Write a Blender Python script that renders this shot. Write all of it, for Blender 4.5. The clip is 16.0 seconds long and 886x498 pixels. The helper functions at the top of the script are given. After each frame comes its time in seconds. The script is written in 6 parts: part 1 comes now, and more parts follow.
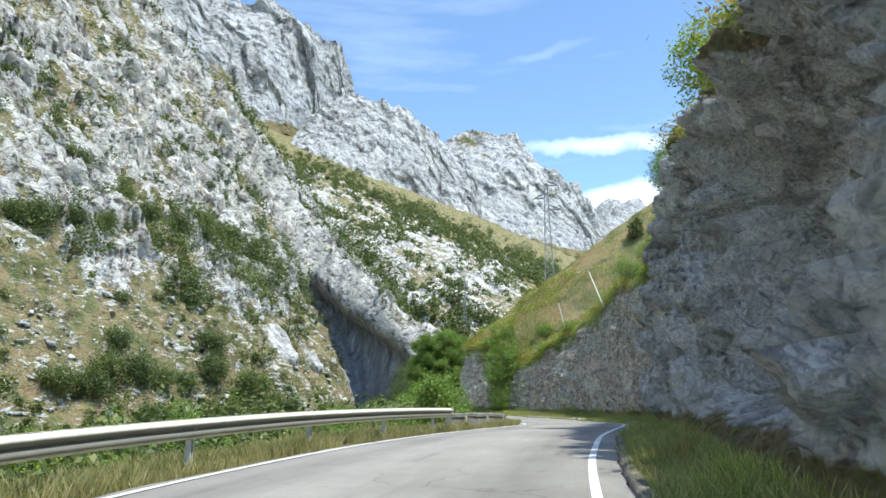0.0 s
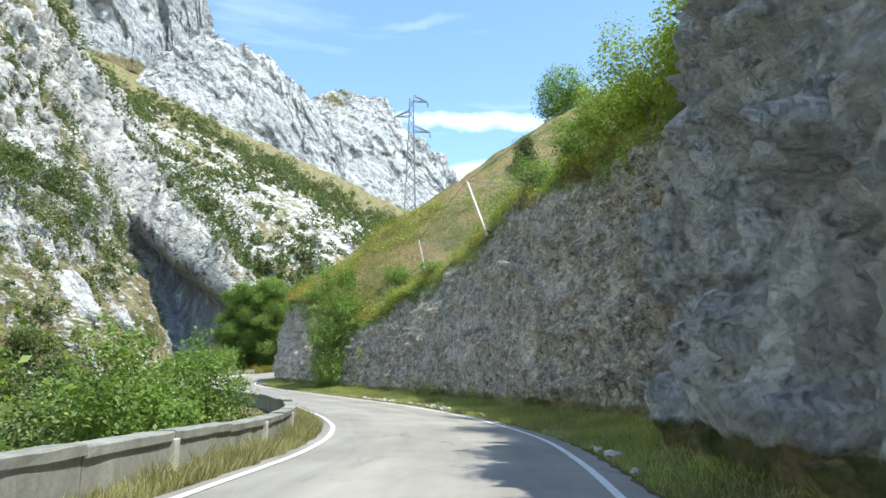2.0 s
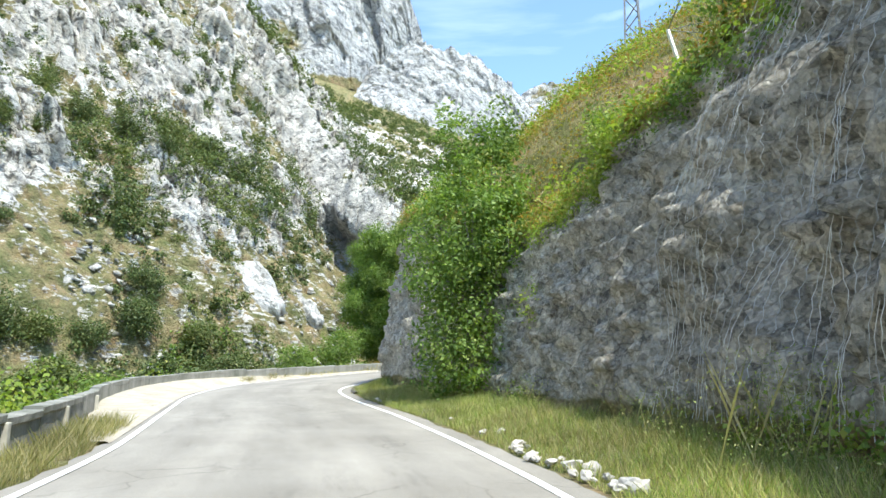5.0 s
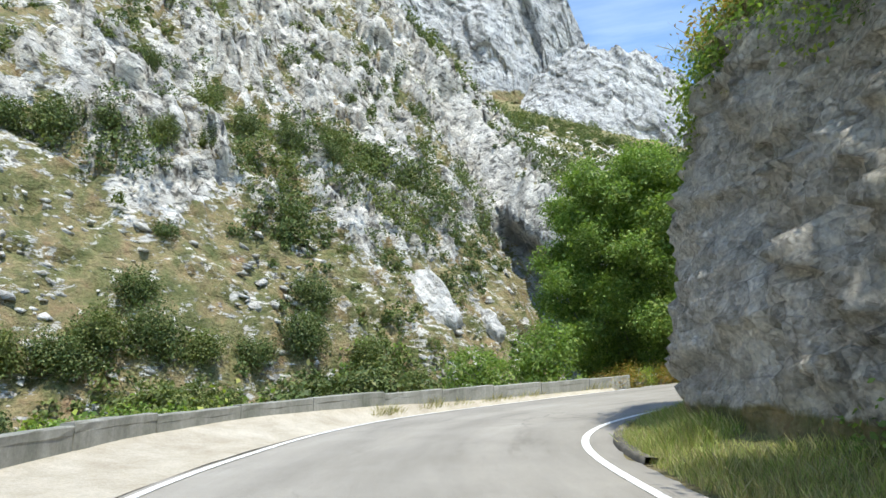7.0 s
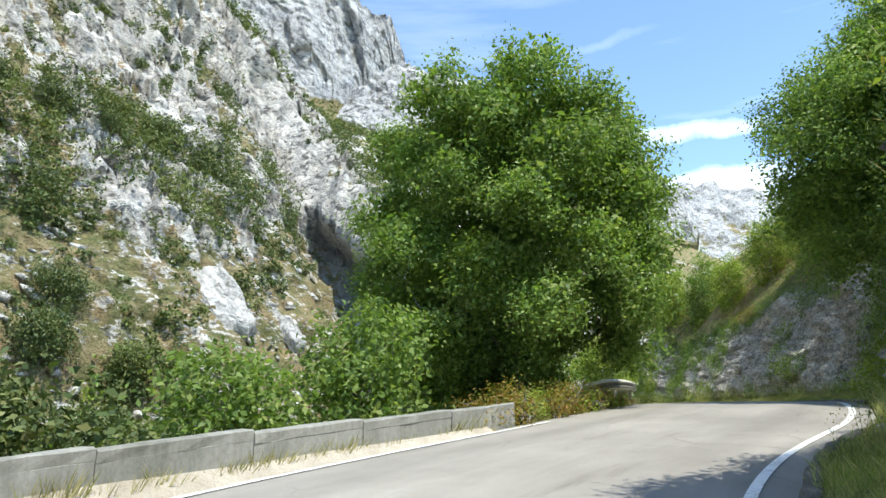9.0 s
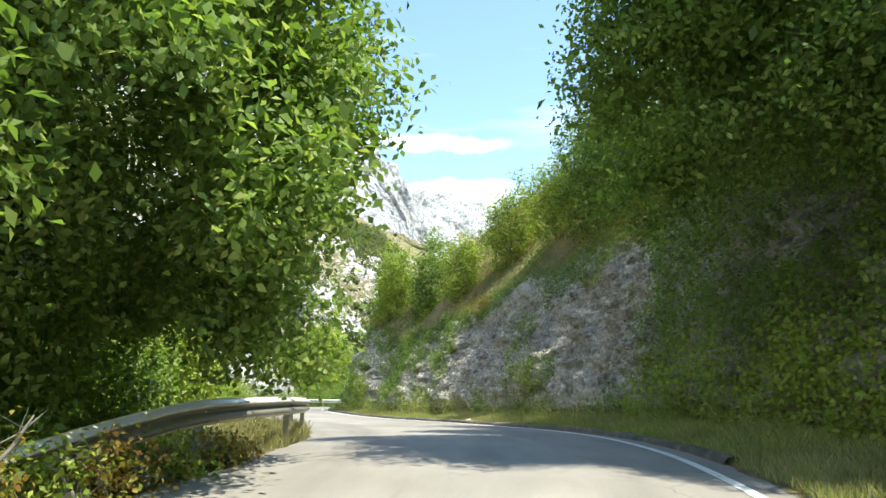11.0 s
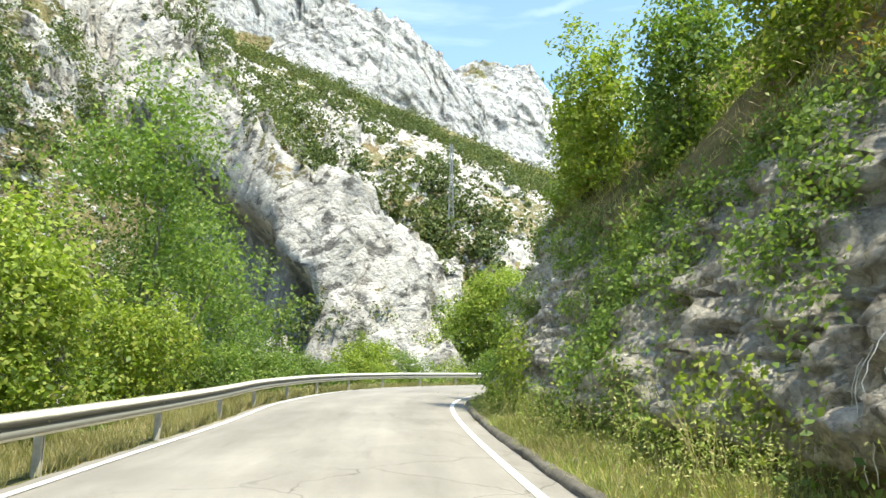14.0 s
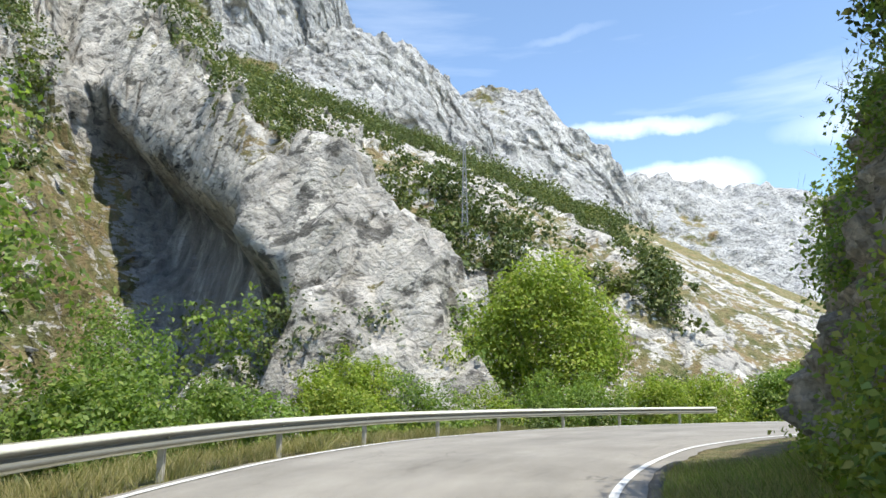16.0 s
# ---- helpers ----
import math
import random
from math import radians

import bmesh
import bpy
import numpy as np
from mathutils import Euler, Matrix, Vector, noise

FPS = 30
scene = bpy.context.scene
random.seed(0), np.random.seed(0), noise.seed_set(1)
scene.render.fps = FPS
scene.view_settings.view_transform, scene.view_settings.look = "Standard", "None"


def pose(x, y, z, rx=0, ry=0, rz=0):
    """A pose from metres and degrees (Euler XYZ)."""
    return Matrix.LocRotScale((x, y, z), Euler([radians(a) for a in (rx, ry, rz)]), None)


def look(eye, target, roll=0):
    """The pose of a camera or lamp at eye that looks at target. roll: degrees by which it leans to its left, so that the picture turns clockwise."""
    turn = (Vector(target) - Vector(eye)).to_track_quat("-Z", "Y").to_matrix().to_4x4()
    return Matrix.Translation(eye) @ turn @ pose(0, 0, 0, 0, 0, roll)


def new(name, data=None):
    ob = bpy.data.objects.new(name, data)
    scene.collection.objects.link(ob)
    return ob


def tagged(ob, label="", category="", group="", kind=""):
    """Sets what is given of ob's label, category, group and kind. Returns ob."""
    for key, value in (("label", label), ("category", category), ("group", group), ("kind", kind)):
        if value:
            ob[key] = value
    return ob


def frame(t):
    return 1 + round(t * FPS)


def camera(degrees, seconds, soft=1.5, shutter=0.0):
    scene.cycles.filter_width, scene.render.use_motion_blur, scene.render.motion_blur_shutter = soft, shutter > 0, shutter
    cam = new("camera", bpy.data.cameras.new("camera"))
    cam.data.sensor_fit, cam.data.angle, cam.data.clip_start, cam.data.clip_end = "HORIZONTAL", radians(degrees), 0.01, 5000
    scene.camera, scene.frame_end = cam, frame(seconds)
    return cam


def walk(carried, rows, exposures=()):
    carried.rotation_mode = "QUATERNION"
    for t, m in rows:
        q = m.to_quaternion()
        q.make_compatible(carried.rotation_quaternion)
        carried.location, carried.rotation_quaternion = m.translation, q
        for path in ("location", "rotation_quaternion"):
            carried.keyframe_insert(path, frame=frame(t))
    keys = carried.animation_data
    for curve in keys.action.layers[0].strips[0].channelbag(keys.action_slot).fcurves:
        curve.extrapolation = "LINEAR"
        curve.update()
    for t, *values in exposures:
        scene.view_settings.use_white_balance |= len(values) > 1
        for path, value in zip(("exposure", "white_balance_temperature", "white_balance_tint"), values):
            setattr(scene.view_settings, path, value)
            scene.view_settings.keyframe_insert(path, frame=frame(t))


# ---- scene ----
cam = camera(66.0, 16.0)
PATH = [
    (0, (12.125, -1.055, 1.251), (11.844, 0.871, 1.712), -0.5),
    (0.5, (11.701, 4.43, 1.503), (11.513, 6.371, 1.95), -0.6),
    (1, (11.602, 9.856, 1.717), (11.528, 11.81, 2.14), -0.2),
    (1.5, (11.945, 14.964, 1.812), (11.979, 16.924, 2.209), 0.0),
    (2, (12.61, 20.258, 1.871), (12.728, 22.22, 2.242), 0.4),
    (2.5, (13.558, 25.416, 1.844), (13.706, 27.38, 2.192), 0.1),
    (3, (14.198, 30.531, 1.816), (14.32, 32.498, 2.153), 0.1),
    (3.5, (14.452, 35.365, 1.784), (14.477, 37.336, 2.12), 0.1),
    (4, (14.199, 40.419, 1.742), (14.068, 42.385, 2.087), 0.3),
    (4.5, (13.524, 45.544, 1.708), (13.204, 47.485, 2.066), 0.4),
    (5, (12.278, 50.338, 1.723), (11.76, 52.234, 2.091), 0.1),
    (5.2, (11.747, 52.05, 1.74), (11.151, 53.922, 2.115), 0.1),
    (7.3, (3.827, 66.546, 2.041), (2.839, 68.233, 2.463), -0.9),
    (7.5, (3.137, 67.666, 2.101), (2.17, 69.363, 2.529), -0.8),
    (8, (1.731, 70.345, 2.231), (0.865, 72.094, 2.669), -0.6),
    (8.5, (0.82, 72.803, 2.36), (0.121, 74.623, 2.805), -0.6),
    (9, (0.283, 75.335, 2.474), (-0.177, 77.228, 2.927), -0.6),
    (9.5, (0.069, 78.112, 2.656), (-0.106, 80.051, 3.112), 0.2),
    (10, (0.104, 81.054, 2.797), (0.249, 82.991, 3.273), -0.3),
    (10.2, (0.182, 82.168, 2.859), (0.456, 84.09, 3.339), -0.5),
    (12.3, (4.805, 96.395, 3.794), (5.078, 98.347, 4.128), 0.8),
    (12.5, (4.931, 97.938, 3.814), (5.14, 99.899, 4.149), 1.3),
    (13, (5.18, 102.596, 3.775), (5.197, 104.57, 4.1), 0.9),
    (13.5, (4.584, 107.482, 3.724), (4.423, 109.448, 4.052), 0.7),
    (14, (3.786, 112.026, 3.69), (3.475, 113.973, 4.028), 0.4),
    (14.5, (2.688, 116.85, 3.66), (2.281, 118.775, 4.019), 0.2),
    (15, (1.741, 121.238, 3.662), (1.29, 123.148, 4.047), 0.1),
    (15.5, (0.831, 125.606, 3.686), (0.4, 127.517, 4.094), -0.1),
    (16, (0.152, 129.618, 3.76), (-0.181, 131.545, 4.18), -0.1),
]
walk(cam, [(t, look(eye, target, roll)) for t, eye, target, roll in PATH],
     exposures=((0, 1.12, 6350, 3), (1.5, 1.27, 6450, 3), (2.5, 1.44, 6500, 2), (4.6, 1.57, 6550, 2), (5.4, 1.42, 6550, 3), (7.3, 1.17, 6600, 4), (8.8, 1.28, 6600, 4), (9.5, 1.45, 6700, 4), (10, 1.75, 6900, 3), (11, 1.72, 7000, 2), (12.4, 1.66, 7000, 1), (13.5, 1.70, 7400, 1), (14.4, 1.50, 7250, 2), (15, 1.25, 7150, 3), (15.6, 1.15, 7000, 5), (16, 1.10, 6950, 6)))

# ---------- world, sun ----------
SUN_DIR = Vector((0.40, -0.30, 1.0)).normalized()
sun = new("sun", bpy.data.lights.new("sun", "SUN"))
sun.data.energy, sun.data.angle, sun.data.color = 2.65, radians(0.53), (1.0, 0.965, 0.90)
sun.matrix_world = look(SUN_DIR * 50, (0, 0, 0))
world = bpy.data.worlds.new("sky")
scene.world = world
world.use_nodes = True
wn, wl = world.node_tree.nodes, world.node_tree.links
wn.clear()


def wnode(kind, **kw):
    n = wn.new(kind)
    for k, v in kw.items():
        n.inputs[k].default_value = v
    return n


sky = wn.new("ShaderNodeTexSky")
sky.sky_type, sky.sun_disc = "NISHITA", False
sky.sun_elevation = math.asin(SUN_DIR.z)
sky.sun_rotation = math.atan2(SUN_DIR.x, SUN_DIR.y)
sky.altitude, sky.air_density, sky.dust_density, sky.ozone_density = 1000, 1.0, 0.2, 3.0
# thin cloud streaks low in the sky
tc = wn.new("ShaderNodeTexCoord")
mp = wn.new("ShaderNodeMapping")
mp.inputs["Scale"].default_value = (1.6, 1.6, 13.0)
mp.inputs["Rotation"].default_value = (0.0, 0.10, 0.0)
cn = wnode("ShaderNodeTexNoise", Scale=1.35, Detail=7.0, Roughness=0.55)
cr = wn.new("ShaderNodeValToRGB")
cr.color_ramp.elements[0].position, cr.color_ramp.elements[1].position = 0.56, 0.86
sep = wn.new("ShaderNodeSeparateXYZ")
lowr = wn.new("ShaderNodeValToRGB")
for p, v in ((0.0, 0.4), (0.28, 0.35), (0.40, 0.22), (0.62, 0.12)):
    e = lowr.color_ramp.elements[0] if p == 0 else lowr.color_ramp.elements.new(p)
    e.position, e.color = p, (v, v, v, 1)
lowr.color_ramp.elements[-1].color = (0.1, 0.1, 0.1, 1)
mul = wn.new("ShaderNodeMath")
mul.operation = "MULTIPLY"
mix = wn.new("ShaderNodeMixRGB")
mix.inputs[2].default_value = (7.6, 7.9, 8.3, 1)
bg = wnode("ShaderNodeBackground", Strength=0.15)
wo = wn.new("ShaderNodeOutputWorld")
wl.new(tc.outputs["Generated"], mp.inputs["Vector"])
wl.new(mp.outputs[0], cn.inputs["Vector"])
wl.new(cn.outputs["Fac"], cr.inputs["Fac"])
wl.new(tc.outputs["Generated"], sep.inputs[0])
wl.new(sep.outputs["Z"], lowr.inputs["Fac"])
wl.new(cr.outputs[0], mul.inputs[0])
wl.new(lowr.outputs[0], mul.inputs[1])


def wmath(op, a, b=0.0, clamp=False):
    n = wn.new("ShaderNodeMath")
    n.operation, n.use_clamp = op, clamp
    for v, sock in ((a, n.inputs[0]), (b, n.inputs[1])):
        if isinstance(v, (int, float)):
            sock.default_value = v
        else:
            wl.new(v, sock)
    return n.outputs[0]


# single clouds over the head of the valley: bearing and height of the middle, half sizes, tilt, strength
puff = wnode("ShaderNodeTexNoise", Scale=9.0, Detail=8.0, Roughness=0.6)
wl.new(tc.outputs["Generated"], puff.inputs["Vector"])
bearing = wmath("DIVIDE", sep.outputs["X"], wmath("MAXIMUM", sep.outputs["Y"], 0.01))
height = wmath("ADD", sep.outputs["Z"], wmath("MULTIPLY", wmath("SUBTRACT", puff.outputs["Fac"], 0.5), 0.05))
cover = mul.outputs[0]
for at, up, half, thick, tilt, strength in ((0.11, 0.362, 0.17, 0.013, -0.02, 0.36), (0.16, 0.285, 0.14, 0.034, 0.0, 0.62), (0.03, 0.485, 0.08, 0.008, 0.03, 0.06), (0.50, 0.330, 0.20, 0.030, 0.0, 0.3)):
    du = wmath("SUBTRACT", bearing, at)
    dv = wmath("DIVIDE", wmath("SUBTRACT", wmath("SUBTRACT", height, up), wmath("MULTIPLY", du, tilt)), thick)
    du = wmath("DIVIDE", du, half)
    body = wmath("SUBTRACT", 1.0, wmath("ADD", wmath("MULTIPLY", du, du), wmath("MULTIPLY", dv, dv)), True)
    body = wmath("MULTIPLY", body, wmath("MULTIPLY", puff.outputs["Fac"], 2.0 * strength), True)
    cover = wmath("MAXIMUM", cover, body)
wl.new(cover, mix.inputs[0])
wl.new(sky.outputs[0], mix.inputs[1])
wl.new(mix.outputs[0], bg.inputs["Color"])
wl.new(bg.outputs[0], wo.inputs["Surface"])


# ---------- materials ----------
class Mat:
    """A small builder for node materials."""

    def __init__(self, name, rough=0.9, spec=0.3):
        self.m = bpy.data.materials.new(name)
        self.m.use_nodes = True
        self.t = self.m.node_tree
        self.b = self.t.nodes["Principled BSDF"]
        self.b.inputs["Roughness"].default_value = rough
        self.b.inputs["Specular IOR Level"].default_value = spec
        self.pos = self.t.nodes.new("ShaderNodeTexCoord").outputs["Object"]

    def node(self, kind, **kw):
        n = self.t.nodes.new(kind)
        for k, v in kw.items():
            n.inputs[k.replace("_", " ")].default_value = v
        return n

    def link(self, a, b):
        self.t.links.new(a, b)

    def scaled(self, sx, sy, sz, rot=(0, 0, 0)):
        n = self.node("ShaderNodeMapping")
        n.inputs["Scale"].default_value = (sx, sy, sz)
        n.inputs["Rotation"].default_value = rot
        self.link(self.pos, n.inputs[0])
        return n.outputs[0]

    def noise(self, scale, detail=6.0, rough=0.6, vec=None, dist=0.0):
        n = self.node("ShaderNodeTexNoise", Scale=scale, Detail=detail, Roughness=rough, Distortion=dist)
        self.link(vec or self.pos, n.inputs["Vector"])
        return n.outputs["Fac"]

    def voronoi(self, scale, feature="F1", vec=None, out="Distance"):
        n = self.t.nodes.new("ShaderNodeTexVoronoi")
        n.feature = feature
        n.inputs["Scale"].default_value = scale
        self.link(vec or self.pos, n.inputs["Vector"])
        return n.outputs[out]

    def warped(self, scale, amount, vec=None):
        n = self.node("ShaderNodeTexNoise", Scale=scale, Detail=4.0)
        self.link(vec or self.pos, n.inputs["Vector"])
        a = self.t.nodes.new("ShaderNodeVectorMath")
        a.operation = "MULTIPLY_ADD"
        self.link(n.outputs["Color"], a.inputs[0])
        a.inputs[1].default_value = (amount,) * 3
        self.link(vec or self.pos, a.inputs[2])
        return a.outputs[0]

    def ramp(self, fac, *stops):
        n = self.t.nodes.new("ShaderNodeValToRGB")
        els = n.color_ramp.elements
        while len(els) < len(stops):
            els.new(0.5)
        for e, (p, c) in zip(els, stops):
            c = (c, c, c) if isinstance(c, (int, float)) else c
            e.position, e.color = p, (*c, 1)
        self.link(fac, n.inputs["Fac"])
        return n.outputs["Color"]

    def mix(self, fac, a, b, mode="MIX"):
        n = self.t.nodes.new("ShaderNodeMixRGB")
        n.blend_type = mode
        for v, s in ((fac, n.inputs[0]), (a, n.inputs[1]), (b, n.inputs[2])):
            if isinstance(v, (int, float)):
                s.default_value = v if s.name == "Fac" else (v, v, v, 1)
            elif isinstance(v, tuple):
                s.default_value = (*v, 1)
            else:
                self.link(v, s)
        return n.outputs[0]

    def math(self, op, a, b=0.0):
        n = self.t.nodes.new("ShaderNodeMath")
        n.operation = op
        for v, s in ((a, n.inputs[0]), (b, n.inputs[1])):
            if isinstance(v, (int, float)):
                s.default_value = v
            else:
                self.link(v, s)
        return n.outputs[0]

    def random(self):
        return self.t.nodes.new("ShaderNodeObjectInfo").outputs["Random"]

    def island(self):
        return self.t.nodes.new("ShaderNodeNewGeometry").outputs["Random Per Island"]

    def normal_z(self):
        s = self.t.nodes.new("ShaderNodeSeparateXYZ")
        self.link(self.t.nodes.new("ShaderNodeNewGeometry").outputs["Normal"], s.inputs[0])
        return s.outputs["Z"]

    def attr(self, name):
        n = self.t.nodes.new("ShaderNodeAttribute")
        n.attribute_name = name
        return n.outputs["Fac"]

    def bump(self, height, dist, strength=1.0):
        n = self.node("ShaderNodeBump", Strength=strength, Distance=dist)
        self.link(height, n.inputs["Height"])
        if self.b.inputs["Normal"].is_linked:
            self.link(self.b.inputs["Normal"].links[0].from_socket, n.inputs["Normal"])
        self.link(n.outputs[0], self.b.inputs["Normal"])

    def color(self, c):
        if isinstance(c, tuple):
            self.b.inputs["Base Color"].default_value = (*c, 1)
        else:
            self.link(c, self.b.inputs["Base Color"])
        return self


def bedded(m, across, along):
    """Coordinates stretched along beds that dip down towards the valley."""
    n = m.node("ShaderNodeMapping")
    n.vector_type = "TEXTURE"
    n.inputs["Rotation"].default_value = (0.12, 0.75, 0.2)
    n.inputs["Scale"].default_value = (along, along, across)
    m.link(m.pos, n.inputs[0])
    return n.outputs[0]


def limestone(m, s=1.0, light=(0.83, 0.785, 0.72), mid=(0.60, 0.56, 0.505), dark=(0.12, 0.115, 0.105)):
    """Pale limestone in dipping slabs, with dark joints, pits, painted crevice shade and a height for the bump."""
    n1 = m.noise(0.16 * s, 8, 0.65)
    n2 = m.noise(1.3 * s, 10, 0.62)
    col = m.mix(m.ramp(n1, (0.36, 0.0), (0.58, 1.0)), mid, light)
    w = m.warped(1.6, 0.7, m.scaled(0.6 * s, 0.6 * s, 1.25 * s, (0.45, 0.3, 0.2)))
    slab = m.voronoi(0.5, "F1", w, "Color")
    col = m.mix(0.8, col, m.ramp(slab, (0.1, 0.70), (0.9, 1.12)), "MULTIPLY")
    e1, e2 = m.voronoi(0.5, "DISTANCE_TO_EDGE", w), m.voronoi(1.8, "DISTANCE_TO_EDGE", w)
    gate = m.ramp(m.noise(0.45 * s, 5, 0.6), (0.50, 0.0), (0.66, 0.40))
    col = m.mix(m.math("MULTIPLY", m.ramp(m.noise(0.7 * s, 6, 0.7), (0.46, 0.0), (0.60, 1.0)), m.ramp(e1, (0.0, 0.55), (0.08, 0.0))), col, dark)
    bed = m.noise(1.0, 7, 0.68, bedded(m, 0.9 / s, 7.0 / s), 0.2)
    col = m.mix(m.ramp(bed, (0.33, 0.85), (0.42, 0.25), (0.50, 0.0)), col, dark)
    col = m.mix(m.ramp(bed, (0.56, 0.0), (0.66, 0.45)), col, light)
    grey = m.ramp(m.noise(0.33 * s, 7, 0.7, m.scaled(1, 1, 0.5)), (0.50, 0.0), (0.66, 0.75))
    col = m.mix(grey, col, (0.40, 0.395, 0.38))
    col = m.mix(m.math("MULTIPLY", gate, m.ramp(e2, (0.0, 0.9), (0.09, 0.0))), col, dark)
    # crevice shade painted as dark colour where this noise and the bump run low
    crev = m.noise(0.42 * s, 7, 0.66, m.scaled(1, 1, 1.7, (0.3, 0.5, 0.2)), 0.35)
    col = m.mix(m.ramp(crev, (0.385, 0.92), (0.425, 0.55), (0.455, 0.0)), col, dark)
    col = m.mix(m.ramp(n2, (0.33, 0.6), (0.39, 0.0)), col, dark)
    h = m.math("ADD", m.math("MULTIPLY", m.math("MINIMUM", e1, 0.2), 2.0), m.math("ADD", m.math("MULTIPLY", m.math("MINIMUM", e2, 0.2), 0.9), m.math("ADD", m.math("MULTIPLY", n2, 0.9), m.math("ADD", m.math("MULTIPLY", bed, 1.1), m.math("MULTIPLY", m.math("MINIMUM", crev, 0.48), 2.2)))))
    return col, h


def grassy(m, s=1.0):
    a = m.noise(0.22 * s, 6, 0.7)
    b = m.noise(2.2 * s, 6, 0.7)
    col = m.ramp(a, (0.30, (0.10, 0.125, 0.042)), (0.45, (0.20, 0.195, 0.08)), (0.56, (0.33, 0.265, 0.135)), (0.68, (0.34, 0.225, 0.125)))
    return m.mix(0.75, col, m.ramp(b, (0.25, 0.45), (0.75, 1.35)), "MULTIPLY"), b


def make_materials():
    M = {}
    # mountainside: rock where steep or proud, dry grass where it lies flatter
    m = Mat("mountain_rock_and_grass")
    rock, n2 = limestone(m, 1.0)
    gr, gb = grassy(m)
    speck = m.math("ADD", m.math("MULTIPLY", m.math("SUBTRACT", m.noise(0.30, 8, 0.72), 0.5), 1.5), m.math("MULTIPLY", m.math("SUBTRACT", m.noise(0.8, 7, 0.68, m.scaled(0.8, 0.8, 2.2, (0.3, 0.2, 0))), 0.5), 1.5))
    f = m.math("ADD", m.attr("rock"), speck)
    f = m.ramp(f, (0.44, 0.0), (0.54, 1.0))
    # cave shade put into the colour as bluish grey, with upright water streaks
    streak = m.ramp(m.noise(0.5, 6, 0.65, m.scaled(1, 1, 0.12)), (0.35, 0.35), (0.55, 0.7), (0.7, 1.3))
    rock = m.mix(m.attr("shade_stain"), rock, m.mix(1.0, (0.42, 0.44, 0.47), streak, "MULTIPLY"))
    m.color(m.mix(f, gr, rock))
    m.bump(n2, 0.6, 1.0)
    m.bump(m.noise(5.0, 5, 0.7), 0.2, 0.8)
    M["mountain"] = m.m
    m = Mat("pale_boulder")
    rock, h = limestone(m, 1.6, (0.84, 0.80, 0.75), (0.68, 0.64, 0.59), (0.38, 0.36, 0.32))
    m.color(m.mix(0.8, rock, m.ramp(m.island(), (0.0, 0.72), (1.0, 1.12)), "MULTIPLY"))
    m.bump(h, 0.4, 1.0)
    M["boulder"] = m.m
    # far cliffs
    m = Mat("pale_cliff")
    rock, n2 = limestone(m, 0.12, (0.66, 0.655, 0.645), (0.48, 0.48, 0.485), (0.17, 0.175, 0.18))
    gr, gb = grassy(m, 0.15)
    f = m.math("ADD", m.attr("rock"), m.math("MULTIPLY", m.math("SUBTRACT", m.noise(0.03, 7, 0.7), 0.5), 1.2))
    split = m.noise(0.15, 7, 0.70, m.scaled(1, 1, 0.6, (0.3, 0.5, 0.0)), 0.3)
    rock = m.mix(m.ramp(split, (0.39, 0.85), (0.45, 0.0)), rock, (0.16, 0.165, 0.17))
    rock = m.mix(m.ramp(split, (0.54, 0.0), (0.64, 0.5)), rock, (0.74, 0.73, 0.71))
    m.color(m.mix(m.ramp(f, (0.42, 0.0), (0.55, 1.0)), gr, rock))
    m.bump(n2, 5.0, 0.8)
    m.bump(split, 4.0, 0.8)
    m.bump(m.noise(0.5, 6, 0.7), 1.5, 0.7)
    M["cliff_far"] = m.m
    # grey blasted rock of the road cutting
    m = Mat("grey_cut_rock", 0.85)
    w = m.warped(3.0, 0.12)
    blocks, bits, chips = m.voronoi(2.6, "F1", w, "Color"), m.voronoi(8.0, "F1", w, "Color"), m.voronoi(23.0, "F1", w, "Color")
    n2 = m.noise(5.0, 10, 0.7)
    lumps = m.math("ADD", m.math("MULTIPLY", m.voronoi(2.6, "F1", w), -0.5), m.math("MULTIPLY", m.voronoi(8.0, "F1", w), -0.28))
    tone = m.math("ADD", m.math("ADD", m.math("MULTIPLY", blocks, 0.26), m.math("MULTIPLY", bits, 0.28)), m.math("ADD", m.math("MULTIPLY", chips, 0.2), m.math("MULTIPLY", n2, 0.42)))
    rock = m.ramp(tone, (0.36, (0.13, 0.128, 0.12)), (0.50, (0.33, 0.325, 0.31)), (0.66, (0.50, 0.49, 0.47)), (0.84, (0.76, 0.75, 0.72)))
    seam = m.ramp(m.voronoi(2.6, "DISTANCE_TO_EDGE", w), (0.0, 0.75), (0.06, 0.0))
    rock = m.mix(m.math("MULTIPLY", seam, m.ramp(m.noise(1.1, 4, 0.6), (0.42, 0.0), (0.6, 0.9))), rock, (0.11, 0.105, 0.095))
    pale = m.ramp(m.noise(0.28, 6, 0.65), (0.5, 0.0), (0.66, 0.7))
    rock = m.mix(pale, rock, m.ramp(tone, (0.36, (0.34, 0.335, 0.32)), (0.7, (0.74, 0.73, 0.70))))
    soft = m.noise(0.9, 9, 0.62, m.scaled(1, 1, 0.6, (0.25, 0.2, 0)))
    crisp = m.noise(1.5, 10, 0.74, m.scaled(1, 1.2, 0.8, (0.4, 0.2, 0)), 0.8)
    planes = m.math("ADD", m.math("MULTIPLY", m.voronoi(1.5, "F1", w, "Color"), 0.45), m.math("ADD", m.math("MULTIPLY", m.voronoi(4.5, "F1", w, "Color"), 0.25), m.math("MULTIPLY", crisp, 0.9)))
